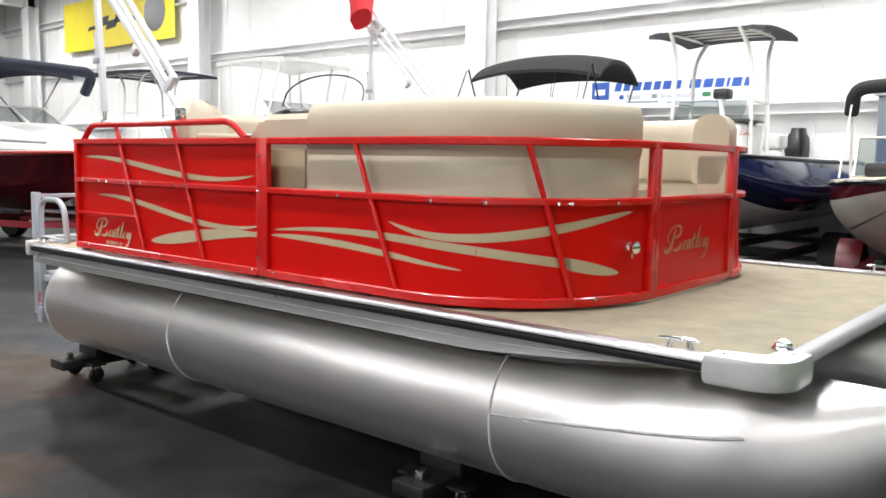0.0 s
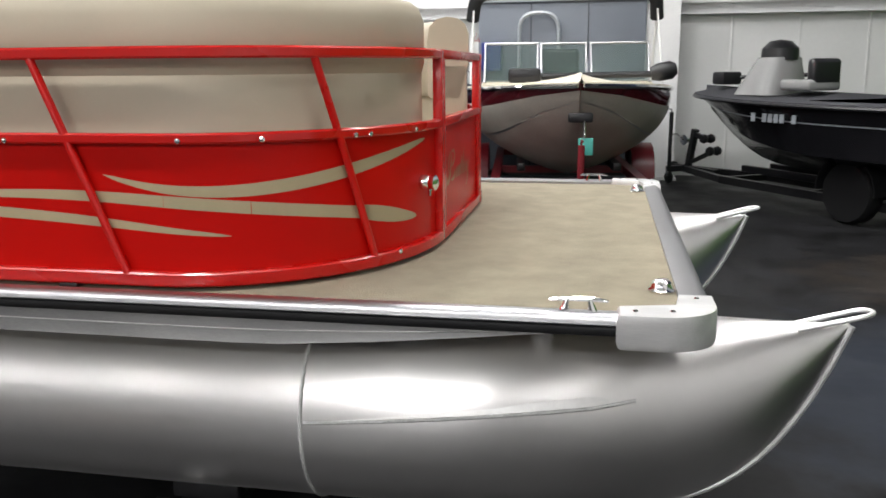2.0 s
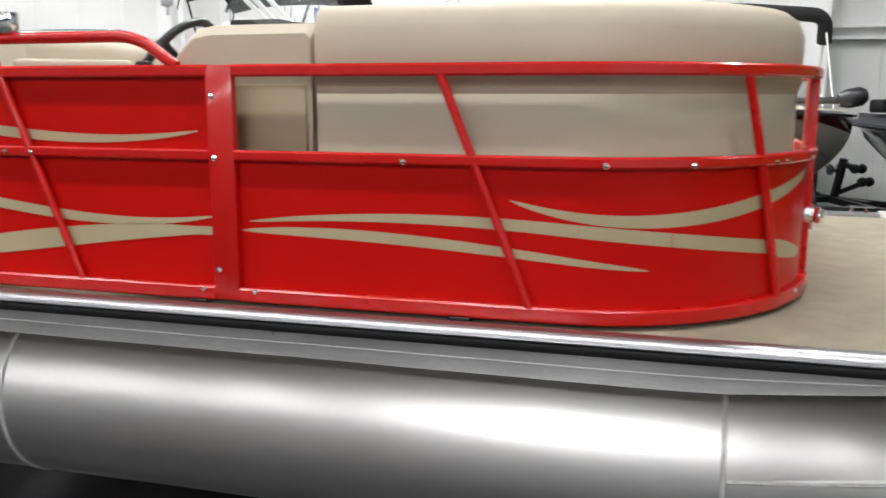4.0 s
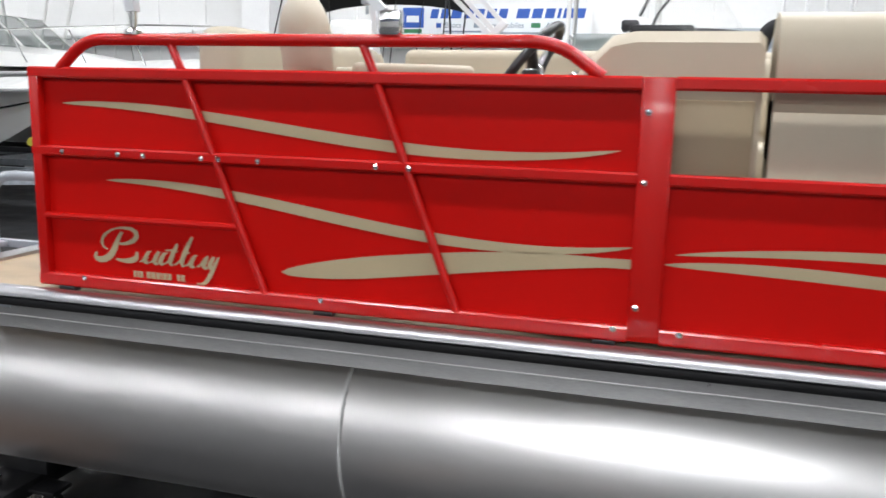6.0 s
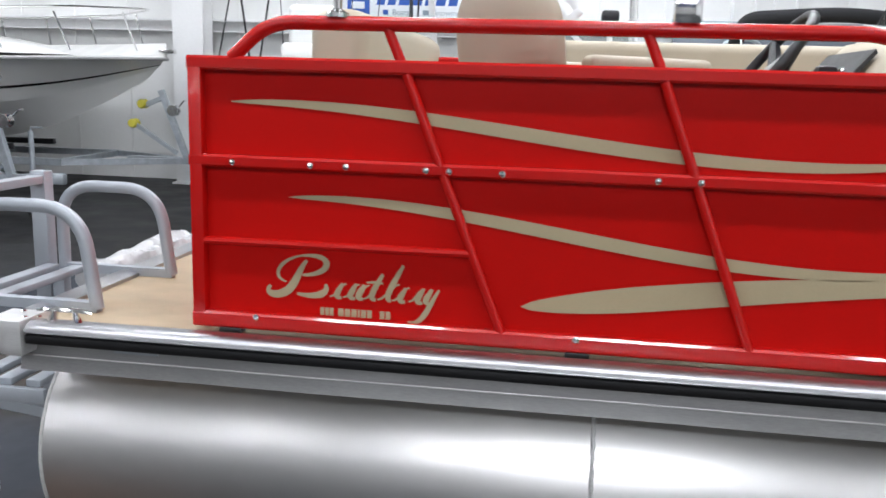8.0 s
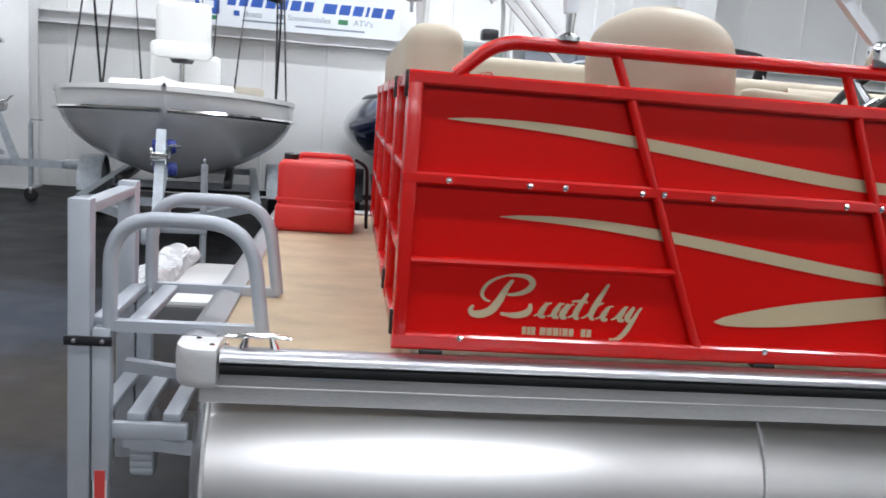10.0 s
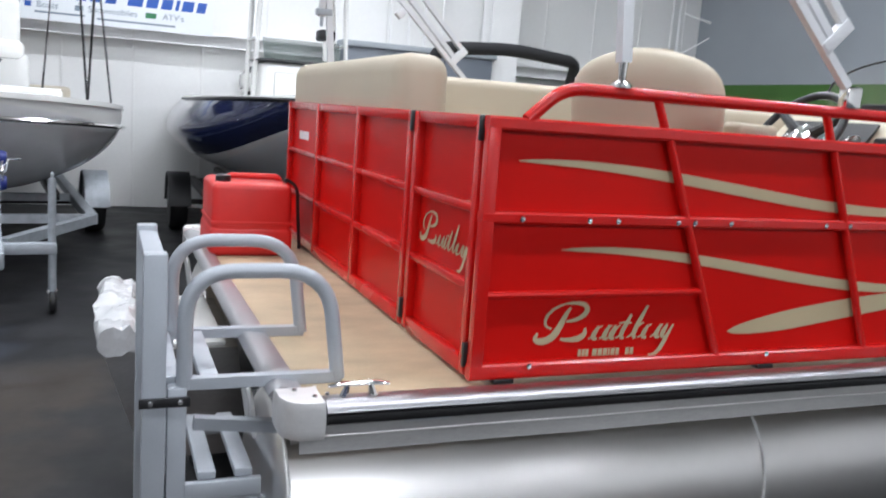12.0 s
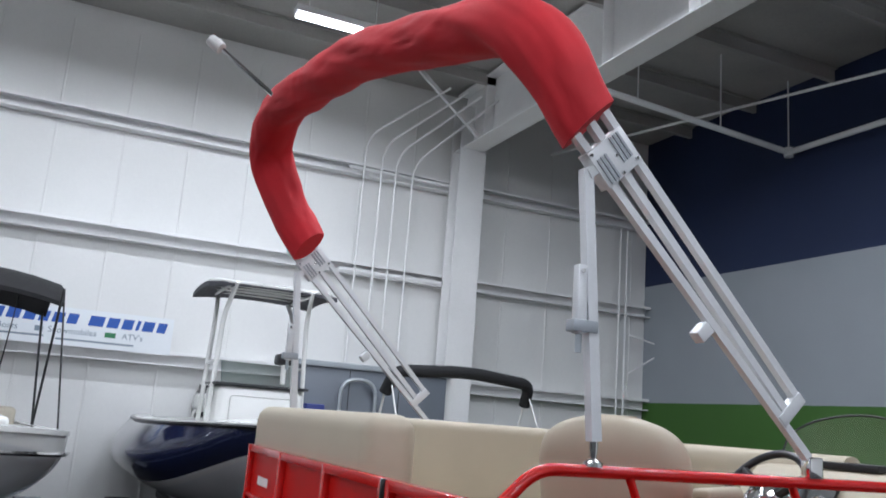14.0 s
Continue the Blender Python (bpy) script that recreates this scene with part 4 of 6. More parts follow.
# motor bracket behind the stern, wrapped
mb = thing("motor_bracket", "aluminium motor pod with a crumpled white plastic wrap behind the stern", "motor pod")
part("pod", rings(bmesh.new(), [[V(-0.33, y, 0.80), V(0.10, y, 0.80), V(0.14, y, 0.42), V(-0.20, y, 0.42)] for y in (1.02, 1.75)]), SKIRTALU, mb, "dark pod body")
wr = bmesh.new()
lo = []
for j in range(25):
    y = 1.0 + 0.80 * j / 24
    ring = []
    for k in range(18):
        a = 2 * math.pi * k / 18
        q = 0.95 + 0.34 * noise.noise(V(math.cos(a) * 1.6, math.sin(a) * 1.6, y * 5))
        ring.append(V(-0.285 + 0.075 * q * math.cos(a), y, 0.835 + 0.05 * q * math.sin(a) + 0.02 * noise.noise(V(math.cos(a) * 3, math.sin(a) * 3, y * 11))))
    lo.append(ring)
part("plastic_wrap", rings(wr, lo), WRAP, mb, "crumpled white plastic wrapping")
part("pod_top", box(-0.26, 0.06, 1.04, 1.74, 0.80, 0.815, 0.003), WHITEGEL, mb)

# fuel tank on the rear deck
tank = thing("fuel_tank", "red plastic portable fuel tank on the rear deck", "fuel tank")
part("tank_body", box(0.105, 0.455, 1.93, 2.33, DECK, 1.27, 0.03, 3), REDTANK, tank)
part("waist_groove", box(0.101, 0.459, 1.926, 2.334, 1.085, 1.10, 0.003), REDTANK, tank)
part("handle", tube(rounded([(0.19, 2.12, 1.262), (0.20, 2.12, 1.287), (0.42, 2.12, 1.287), (0.43, 2.12, 1.262)], 0.03), 0.014, 8), REDTANK, tank)
part("lower_lip", box(0.098, 0.462, 1.923, 2.337, DECK, 1.075, 0.025, 3), REDTANK, tank)
part("filler_cap", lathe([(0, 0), (0.034, 0), (0.034, 0.025), (0.028, 0.03), (0, 0.03)], 16, Matrix.Translation((0.16, 2.02, 1.268))), BLACK, tank, "black screw cap")
part("fuel_line", tube(rounded([(0.45, 2.1, 1.28), (0.51, 2.1, 1.25), (0.52, 2.05, 0.96)], 0.05), 0.008, 8), BLACK, tank)

# dollies
dol = thing("boat_dolly", "black steel dolly with four castors under a pontoon", "dolly", "dollies under the pontoons")
part("beam", box(-0.09, 0.09, -0.42, 0.42, 0.10, 0.16, 0.006), BLACKSTEEL, dol)
for s in (-1, 1):
    part("bunk", box(-0.12, 0.12, 0.16 * s - 0.045, 0.16 * s + 0.045, 0.16, 0.236, 0.01), BLACKSTEEL, dol)
    part("cross_bar", box(-0.2, 0.2, 0.22 * s - 0.05, 0.22 * s + 0.05, 0.118, 0.135, 0.004), BLACKSTEEL, dol)
    part("clip", box(-0.02, 0.02, -0.33 * s - 0.02, -0.33 * s + 0.02, 0.16, 0.2, 0.004), CHROME, dol)
    for q in (-0.15, 0.15):
        part("castor", lathe([(0.0, -0.016), (0.045, -0.016), (0.052, -0.009), (0.052, 0.009), (0.045, 0.016), (0.0, 0.016)], 18, Matrix.Translation((q, 0.22 * s, 0.052)) @ pose(0, 0, 0, 0, 90)), RUBBER, dol, "black castor wheel")
        part("fork", box(q - 0.027, q - 0.02, 0.22 * s - 0.02, 0.22 * s + 0.02, 0.045, 0.118, 0.002), CHROME, dol)
        part("fork", box(q + 0.02, q + 0.027, 0.22 * s - 0.02, 0.22 * s + 0.02, 0.045, 0.118, 0.002), CHROME, dol)
dol.location = (0.20, 0.53, 0)
for q in ((3.40, 0.53), (0.20, BEAM - 0.53), (3.40, BEAM - 0.53)):
    copy_thing(dol, Matrix.Translation((*q, 0)))

# ---- seats
def lounge(name, path, label, z0=0.95, zt=1.80):
    th = thing(name, label, "boat seat")
    lo = [(0.0, z0), (-0.004, z0 + 0.05), (-0.004, 1.572), (0.002, 1.5875)]
    hi = [(-0.012, 1.588), (-0.0135, 1.590), (-0.014, zt - 0.07), (0.004, zt - 0.025), (0.035, zt - 0.002), (0.085, zt + 0.006), (0.135, zt - 0.006), (0.165, zt - 0.04), (0.175, zt - 0.1), (0.175, 1.46), (0.16, 1.44), (0.03, 1.44)]
    part("seat_shell", sweep(path, lo + [(0.14, 1.585), (0.14, z0)]), VINYL, th)
    bm = sweep(path, hi)
    bmesh.ops.bevel(bm, geom=[e for e in bm.edges if len(e.link_faces) == 2 and e.calc_face_angle(0) > 1.2], offset=0.02, segments=3, affect="EDGES", profile=0.5)
    part("backrest", bm, VINYL, th)
    part("cushion", sweep(path[:-2], [(0.17, 1.24), (0.15, 1.27), (0.16, 1.36), (0.19, 1.385), (0.60, 1.385), (0.63, 1.36), (0.63, 1.25), (0.6, 1.23)]) if len(path) < 4 else sweep(path[2:13] if path[0][0] < path[-1][0] else path[-13:-2], [(0.17, 1.24), (0.15, 1.27), (0.16, 1.36), (0.19, 1.385), (0.50, 1.385), (0.52, 1.36), (0.52, 1.25), (0.5, 1.23)]), VINYL, th)
    part("seat_base", sweep(path[2:13] if path[0][0] < path[-1][0] else path[-13:-2], [(0.17, DECK), (0.48, DECK), (0.48, 1.235), (0.17, 1.235)]), VINYLD, th)
    return th


bowpath = cut_path(side_path(0.055, 2.70, 4.10), 2.70, 4.44, 0.06)
lounge("bow_lounge", bowpath, "cream vinyl bow lounge with a high rounded backrest")
lounge("bow_lounge", flipped(bowpath), "cream vinyl bow lounge with a red stitched name on its backrest")
nm = thing("stitched_name", "red stitched script on the cream bow backrest", "lettering")
script_bars(nm, Matrix.Translation((4.072, 1.92, 1.70)) @ pose(0, 0, 0, 90, 0, 90), 0.16, REDINK, False)

port = [(3.05, BEAM - 0.19), (0.78, BEAM - 0.19)]
th = thing("stern_lounge", "cream vinyl L-shaped lounge along the port side and stern", "boat seat")
def cushion(nm, x0, x1, y0, y1, z0, z1, b=0.04, mat_=None):
    part(nm, box(x0, x1, y0, y1, z0, z1, b, 4), mat_ or VINYL, th)
cushion("backrest", 0.98, 3.10, 2.38, 2.56, 1.40, 1.83, 0.05)
cushion("corner_back", 0.585, 0.79, 0.95, 2.66, 1.45, 1.835, 0.07)
cushion("cushion", 0.82, 3.05, 1.85, 2.38, 1.24, 1.40)
cushion("cushion", 0.80, 1.35, 1.05, 1.80, 1.24, 1.40)
cushion("seat_base", 0.62, 3.05, 1.85, 2.53, DECK, 1.24, 0.015, VINYLD)
cushion("seat_base", 0.62, 1.30, 1.10, 1.85, DECK, 1.24, 0.015, RED)
script_bars(th, Matrix.Translation((1.03, 2.376, 1.69)) @ pose(0, 0, 0, 90), 0.26, REDINK, False)
script_bars(th, Matrix.Translation((2.62, 2.376, 1.70)) @ pose(0, 0, 0, 90), 0.34, REDINK, False)

# captain's chair
ch = thing("captain_chair", "cream vinyl captain chair with a rounded back on a pedestal", "boat seat", at=pose(1.40, 0.60, 0, 0, 0, 30))
bm = bmesh.new()
loops = []
for k in range(25):
    t = 1 - (1 - k / 24) ** 1.5
    z = 1.34 + 0.545 * t
    hw = 0.275 * (1 - 0.12 * (1 - t)) * max(0.10, 1 - max(0, (t - 0.45) / 0.55) ** 5.0) ** 0.5
    dep = 0.070 * max(0.03, 1 - max(0, (t - 0.72) / 0.28) ** 2.2) ** 0.5
    xo = -0.10 - 0.07 * t
    loops.append([V(xo + dep * math.copysign(abs(math.cos(a)) ** 0.7, math.cos(a)) - 0.04 * (abs(math.sin(a)) ** 2) * -1, hw * math.copysign(abs(math.sin(a)) ** 0.6, math.sin(a)), z) for a in [2 * math.pi * q / 28 for q in range(28)]])
part("backrest", rings(bm, loops), VINYL, ch)
part("seat", box(-0.12, 0.40, -0.25, 0.25, 1.30, 1.43, 0.05, 4), VINYL, ch)
for s in (-1, 1):
    part("armrest", box(-0.02, 0.36, 0.26 * s - 0.035, 0.26 * s + 0.035, 1.62, 1.675, 0.02, 3), VINYL, ch)
    part("arm_post", box(0.0, 0.05, 0.26 * s - 0.02, 0.26 * s + 0.02, 1.40, 1.62, 0.008), VINYLD, ch)
part("pedestal", lathe([(0.0, DECK), (0.16, DECK), (0.15, DECK + 0.02), (0.05, DECK + 0.04), (0.045, 1.30), (0.0, 1.30)], 20), SILVER, ch)

# helm console
he = thing("helm_console", "cream moulded helm console with a smoked screen", "helm console")
loops = []
for x, zt in ((2.10, 1.52), (2.18, 1.60), (2.24, 1.685), (2.30, 1.745), (2.36, 1.757), (2.66, 1.757), (2.675, 1.74)):
    loops.append([V(x, 0.21, DECK), V(x, 0.19, DECK + 0.1), V(x, 0.19, zt - 0.03), V(x, 0.225, zt), V(x, 0.90, zt), V(x, 0.935, zt - 0.03), V(x, 0.935, DECK + 0.1), V(x, 0.92, DECK)])
part("console_body", rings(bmesh.new(), loops), VINYL, he)
part("side_panel", box(2.40, 2.66, 0.180, 0.19, 1.0, 1.585, 0.004), VINYLD, he)
bm = bmesh.new()
sc = []
for k in range(17):
    a = math.pi * k / 16
    sc.append([V(2.40 + 0.16 * math.sin(a) + 0.10, 0.56 - 0.30 * math.cos(a), 1.755), V(2.36 + 0.14 * math.sin(a), 0.56 - 0.27 * math.cos(a), 1.80 + 0.17 * math.sin(a) ** 0.6)])
for a, b in zip(sc, sc[1:]):
    bm.faces.new([bm.verts.new(p) for p in (a[0], a[1], b[1], b[0])])
bmesh.ops.remove_doubles(bm, verts=bm.verts, dist=1e-4)
part("windscreen", bm, CLEAR, he, "clear acrylic windscreen")
part("screen_edge", tube([p[1] for p in sc], 0.0045, 6), BLACK, he)
part("screen_band", tube([p[0] for p in sc], 0.014, 6), BLACK, he)
part("dash", rings(bmesh.new(), [[V(2.10, y, 1.525), V(2.24, y, 1.70), V(2.235, y, 1.71), V(2.09, y, 1.535)] for y in (0.44, 0.84)]), BLACK, he, "black instrument dash")
for k, y in enumerate((0.48, 0.58, 0.68, 0.78)):
    m = Matrix.Translation((2.155, y, 1.622)) @ V(-0.78, 0, 0.62).to_track_quat("Z", "Y").to_matrix().to_4x4()
    part("gauge", lathe([(0, 0.0), (0.042, 0.0), (0.044, 0.012), (0.036, 0.016), (0.034, 0.008), (0, 0.008)], 20, m), CHROME, he, "round chrome-rimmed gauge")
part("display", box(2.33, 2.50, 0.36, 0.62, 1.757, 1.785, 0.006), BLACK, he, "black screen on the console top")
# steering wheel
sm = Matrix.Translation((2.00, 0.58, 1.66)) @ V(-0.80, 0, 0.60).to_track_quat("Z", "Y").to_matrix().to_4x4()
part("steering_wheel", tube([sm @ V(0.175 * math.cos(2 * math.pi * k / 32), 0.175 * math.sin(2 * math.pi * k / 32), 0) for k in range(32)], 0.015, 10, closed=True), BLACK, he, "black steering wheel")
for k in range(3):
    a = 2 * math.pi * k / 3 + 0.5
    part("spoke", tube([sm @ V(0.03 * math.cos(a), 0.03 * math.sin(a), -0.03), sm @ V(0.17 * math.cos(a), 0.17 * math.sin(a), 0)], [0.022, 0.014], 8), BLACK, he)
part("hub", lathe([(0, -0.12), (0.03, -0.12), (0.035, -0.05), (0.05, -0.035), (0.045, -0.01), (0, 0.0)], 18, sm), CHROME, he, "chrome wheel hub")
part("throttle", box(2.05, 2.10, 0.26, 0.30, 1.50, 1.66, 0.012), BLACK, he, "black throttle lever")

# ---- bimini top, folded in its boot
bi = thing("bimini_top", "folded bimini top in a red canvas boot on a silver frame", "bimini top")
LEG = V(-0.700, 0, 0.714)
NRM = V(0.714, 0, 0.700)
ARC = V(-0.41, 0, 0.912)
ANR = V(0.912, 0, 0.41)
for y, B0 in ((0.115, V(1.725, 0, 1.79)), (BEAM - 0.115, V(1.56, 0, 1.80))):
    base = V(B0.x, y, B0.z)
    L_ = 1.27
    for k, off in enumerate((-0.052, 0.016, 0.08)):
        a, b = base + LEG * (0.16 if k else 0.02) + NRM * (off if k else -0.01), base + LEG * L_ + NRM * off
        part("frame_tube", bar(a, b, 0.0245), SATIN, bi, "silver square frame tube")
    part("foot_bracket", box(base.x - 0.03, base.x + 0.03, y - 0.018, y + 0.018, 1.735, 1.80, 0.006), CHROME, bi)
    m = Matrix.Translation(base + LEG * 0.17) @ pose(0, 0, 0, 0, -44.4)
    part("joint_plate", box(-0.022, 0.095, -0.015, 0.015, -0.02, 0.02, 0.002), SATIN, bi).matrix_local = m
    m = Matrix.Translation(base + LEG * 1.12) @ pose(0, 0, 0, 0, -44.4)
    plate = part("slider_block", box(-0.07, 0.085, -0.022, 0.022, -0.062, 0.058, 0.002), SATIN, bi, "ribbed silver slider plate")
    plate.matrix_local = m
    for q in (-0.056, -0.040, -0.024, 0.022, 0.038, 0.054):
        part("block_rib", box(q, q + 0.008, -0.026, 0.026, -0.055 if q < 0 else -0.03, 0.025 if q < 0 else 0.052), SILVER, plate, "", False)
    for q, z in ((-0.06, 0.046), (0.0, -0.052), (0.012, 0.0), (0.07, -0.046)):
        part("plate_bolt", lathe([(0, 0), (0.007, 0), (0.005, 0.004), (0, 0.004)], 8, Matrix.Translation((q, -0.0225, z)) @ pose(0, 0, 0, 90)), CHROME, plate)
    m = Matrix.Translation(base + LEG * 0.55) @ pose(0, 0, 0, 0, -44.4)
    part("tube_clip", box(-0.10, -0.045, -0.02, 0.02, -0.02, 0.02, 0.005), SATIN, bi).matrix_local = m
    # upright strut
    fx = base.x - 0.80
    part("strut", bar((fx, y, 1.80), (fx - 0.06, y, 2.545), 0.031), SATIN, bi, "silver upright strut")
    part("strut_link", bar((fx - 0.06, y - 0.004, 2.53), (fx + 0.03, y - 0.004, 2.60), 0.03), SATIN, bi)
    part("strut_pin", lathe([(0, 1.735), (0.028, 1.735), (0.028, 1.745), (0.01, 1.755), (0.013, 1.80), (0, 1.80)], 12, Matrix.Translation((fx, y, 0))), CHROME, bi)
    part("strut_latch", box(fx - 0.078, fx - 0.046, y - 0.014, y + 0.014, 2.08, 2.27, 0.003), SATIN, bi)
    part("latch_clip", box(fx - 0.092, fx - 0.012, y - 0.02, y + 0.02, 2.085, 2.118, 0.003), SILVER, bi)
    part("latch_pin", tube([(fx - 0.066, y - 0.02, 2.252), (fx - 0.066, y + 0.02, 2.252)], 0.006, 8), CHROME, bi)
    part("latch_spring", tube([(fx - 0.062, y, 2.03), (fx - 0.062, y, 2.085)], 0.009, 8), GALV, bi)
# boot: an arch along the frame's lean, with a soft, creased skin
bend = rounded([(0.10, 0.0, 0), (0.20, 0.36, 0), (1.25, 0.63, 0), (2.25, 0.71, 0), (2.60, 0.56, 0), (2.585, 0.28, 0), (2.45, 0.0, 0)], 0.26, 8)
arch = []
for q in bend:
    arch.append(V(1.725 - 0.165 * (q.x / BEAM), q.x, 1.795) + LEG * 1.23 + ARC * q.y)
fine_ = []
for a_, c_ in zip(arch, arch[1:]):
    k_ = max(1, int((c_ - a_).length / 0.022))
    fine_ += [a_.lerp(c_, t_ / k_) for t_ in range(k_)]
arch = fine_ + [arch[-1]]
NA = len(arch) - 1
bm = bmesh.new()
loops = []
for i, p in enumerate(arch):
    t = (arch[min(i + 1, NA)] - arch[max(i - 1, 0)]).normalized()
    u = (NRM.lerp(ANR, min(1.0, min(i, NA - i) / 18))).normalized()
    w = t.cross(u).normalized()
    endf = min(1.0, 0.84 + 0.16 * min(i, NA - i) / 14)
    ring = []
    for k in range(56):
        a = 2 * math.pi * k / 56
        sw = a + 0.07 * i + 1.2 * noise.noise(p * 3)
        q = endf * (1 + 0.12 * noise.noise(p * 5 + V(math.cos(a) * 1.8, math.sin(a) * 1.8, 0)) - 0.075 * max(0.0, 0.22 - abs(noise.noise(V(i * 0.05, math.cos(sw) * 1.6, math.sin(sw) * 1.6)))) / 0.22 * (0.5 + 0.5 * noise.noise(p * 2.2 + V(a, 0, 3))) - 0.03 * max(0.0, 0.15 - abs(noise.noise(p * 3.5 + V(2, math.cos(a) * 2.2, math.sin(a) * 2.2)))) / 0.15)
        ring.append(p + u * (0.122 * q * math.cos(a)) + w * (0.098 * q * math.sin(a)))
    loops.append(ring)
part("boot", rings(bm, loops), REDCANVAS, bi, "creased red canvas boot")
part("light_pole", tube([(0.37, 2.05, 3.29), (0.08, 2.2, 3.55)], 0.012, 8), CHROME, bi, "chrome light pole")
part("pole_lamp", lathe([(0, -0.03), (0.03, -0.03), (0.034, 0.0), (0.03, 0.045), (0, 0.055)], 14, frame_z((0.08, 2.2, 3.55), (0.02, 2.23, 3.60))), WHITEGEL, bi, "white all-round lamp")
part("pole_socket", lathe([(0, -0.02), (0.03, -0.02), (0.03, 0.05), (0, 0.06)], 12, frame_z((0.42, 2.03, 3.25), (0.3, 2.09, 3.35))), WHITEGEL, bi)

# ---------------------------------------------------------------- boats and trailers round about
def hull_rows(L, B, H, blunt, rise, flare, n=22, stem=0.12):
    """Sections from stern to bow: half beam, keel, chine and sheer heights. Local: bow at x = 0, stern at -L, keel at z = 0."""
    out = []
    for j in range(n + 1):
        u = (j / n) ** 0.8
        full = max(0.0, 1 - max(0.0, (u - 0.35) / 0.65) ** blunt) ** 0.62
        hb = B / 2 * (0.90 + 0.10 * min(1, u / 0.35)) * full + 0.004
        zs = H * (1 + rise * max(0, u - 0.25) ** 2)
        zk = H * 0.80 * max(0, (u - 0.62) / 0.38) ** 3.2
        cf = (1 - flare) * (1 - 0.75 * max(0, (u - 0.4) / 0.6) ** 1.6)
        hc = hb * cf
        zc = zk + (zs - zk) * (0.34 + 0.22 * max(0, (u - 0.4) / 0.6) ** 1.3)
        x = -L + L * u - stem * L * 0
        out.append((x, hb, hc, zk, zc, zs, u))
    return out


def hull_band(rows, f0, f1, rake, bowl=0.0, bulge=0.03):
    """The strip of both sides between two heights: -1 keel, 0 chine, 1 sheer."""
    bm = bmesh.new()
    def pt(r, f, s):
        x, hb, hc, zk, zc, zs, u = r
        if bowl:
            g = (f + 1) / 2
            y, z = hb * ((1 - (1 - g) ** bowl) ** 0.75 + bulge * math.sin(math.pi * g ** 0.85)), zk + (zs - zk) * g
        elif f < 0:
            y, z = hc * (1 + f), zc + (zc - zk) * f
        else:
            y, z = hc + (hb - hc) * f ** 1.15, zc + (zs - zc) * f
        return V(x - rake * (1 - (z / zs)) * max(0, u - 0.5) * 2, s * y, z)
    K = 8 if bowl else 4
    for s in (-1, 1):
        g = [[bm.verts.new(pt(r, f0 + (f1 - f0) * k / K, s)) for k in range(K + 1)] for r in rows]
        for a, b in zip(g, g[1:]):
            for k in range(K):
                bm.faces.new((a[k], a[k + 1], b[k + 1], b[k]))
    # transom
    a = [pt(rows[0], f0, -1), pt(rows[0], f1, -1), pt(rows[0], f1, 1), pt(rows[0], f0, 1)]
    bm.faces.new([bm.verts.new(p) for p in a])
    bmesh.ops.remove_doubles(bm, verts=bm.verts, dist=0.002)
    return bm


def make_boat(name, label, at, L, B, H, bands, deck_mat, blunt=2.4, rise=0.35, flare=0.16, rake=0.5, rail_mat=None, fore=0.62, sole=0.45, crown=0.06, bowl=0.0, bulge=0.03):
    th = thing(name, label, "boat", at=at)
    rows = hull_rows(L, B, H, blunt, rise, flare)
    for nm, f0, f1, m in bands:
        part(nm, hull_band(rows, f0, f1, rake, bowl, bulge), m, th)
    # gunwale cap and foredeck
    bm = bmesh.new()
    g = []
    for x, hb, hc, zk, zc, zs, u in rows:
        inner = max(0.0, hb - 0.20) if u < fore else 0.0
        g.append([bm.verts.new((x, s * y, zs + dz)) for s, y, dz in ((-1, hb + 0.015, -0.03), (-1, hb + 0.015, 0.012), (-1, (hb + inner) / 2, 0.035), (-1, inner, 0.03 + (crown if u >= fore else 0)), (1, inner, 0.03 + (crown if u >= fore else 0)), (1, (hb + inner) / 2, 0.035), (1, hb + 0.015, 0.012), (1, hb + 0.015, -0.03))])
    for i, (a, b) in enumerate(zip(g, g[1:])):
        for k in range(7):
            if k == 3 and rows[i + 1][6] < fore:
                continue
            bm.faces.new((a[k], a[k + 1], b[k + 1], b[k]))
    part("deck", bm, deck_mat, th)
    # cockpit sole and liner
    bm = bmesh.new()
    g = []
    for x, hb, hc, zk, zc, zs, u in rows:
        if u > fore + 0.03:
            break
        w = max(0.02, hb - 0.21)
        g.append([bm.verts.new(p) for p in ((x, -w, zs + 0.02), (x, -w * 0.95, H * sole), (x, w * 0.95, H * sole), (x, w, zs + 0.02))])
    for a, b in zip(g, g[1:]):
        for k in range(3):
            bm.faces.new((a[k], a[k + 1], b[k + 1], b[k]))
    part("cockpit_liner", bm, deck_mat, th)
    for s in (-1, 1):
        part("rub_rail", tube([V(x, s * (hb + 0.02), zs - (0.02 if name != "bay_skiff" else 0.19)) for x, hb, hc, zk, zc, zs, u in rows], 0.022, 6), rail_mat or RUBBER, th)
    return th


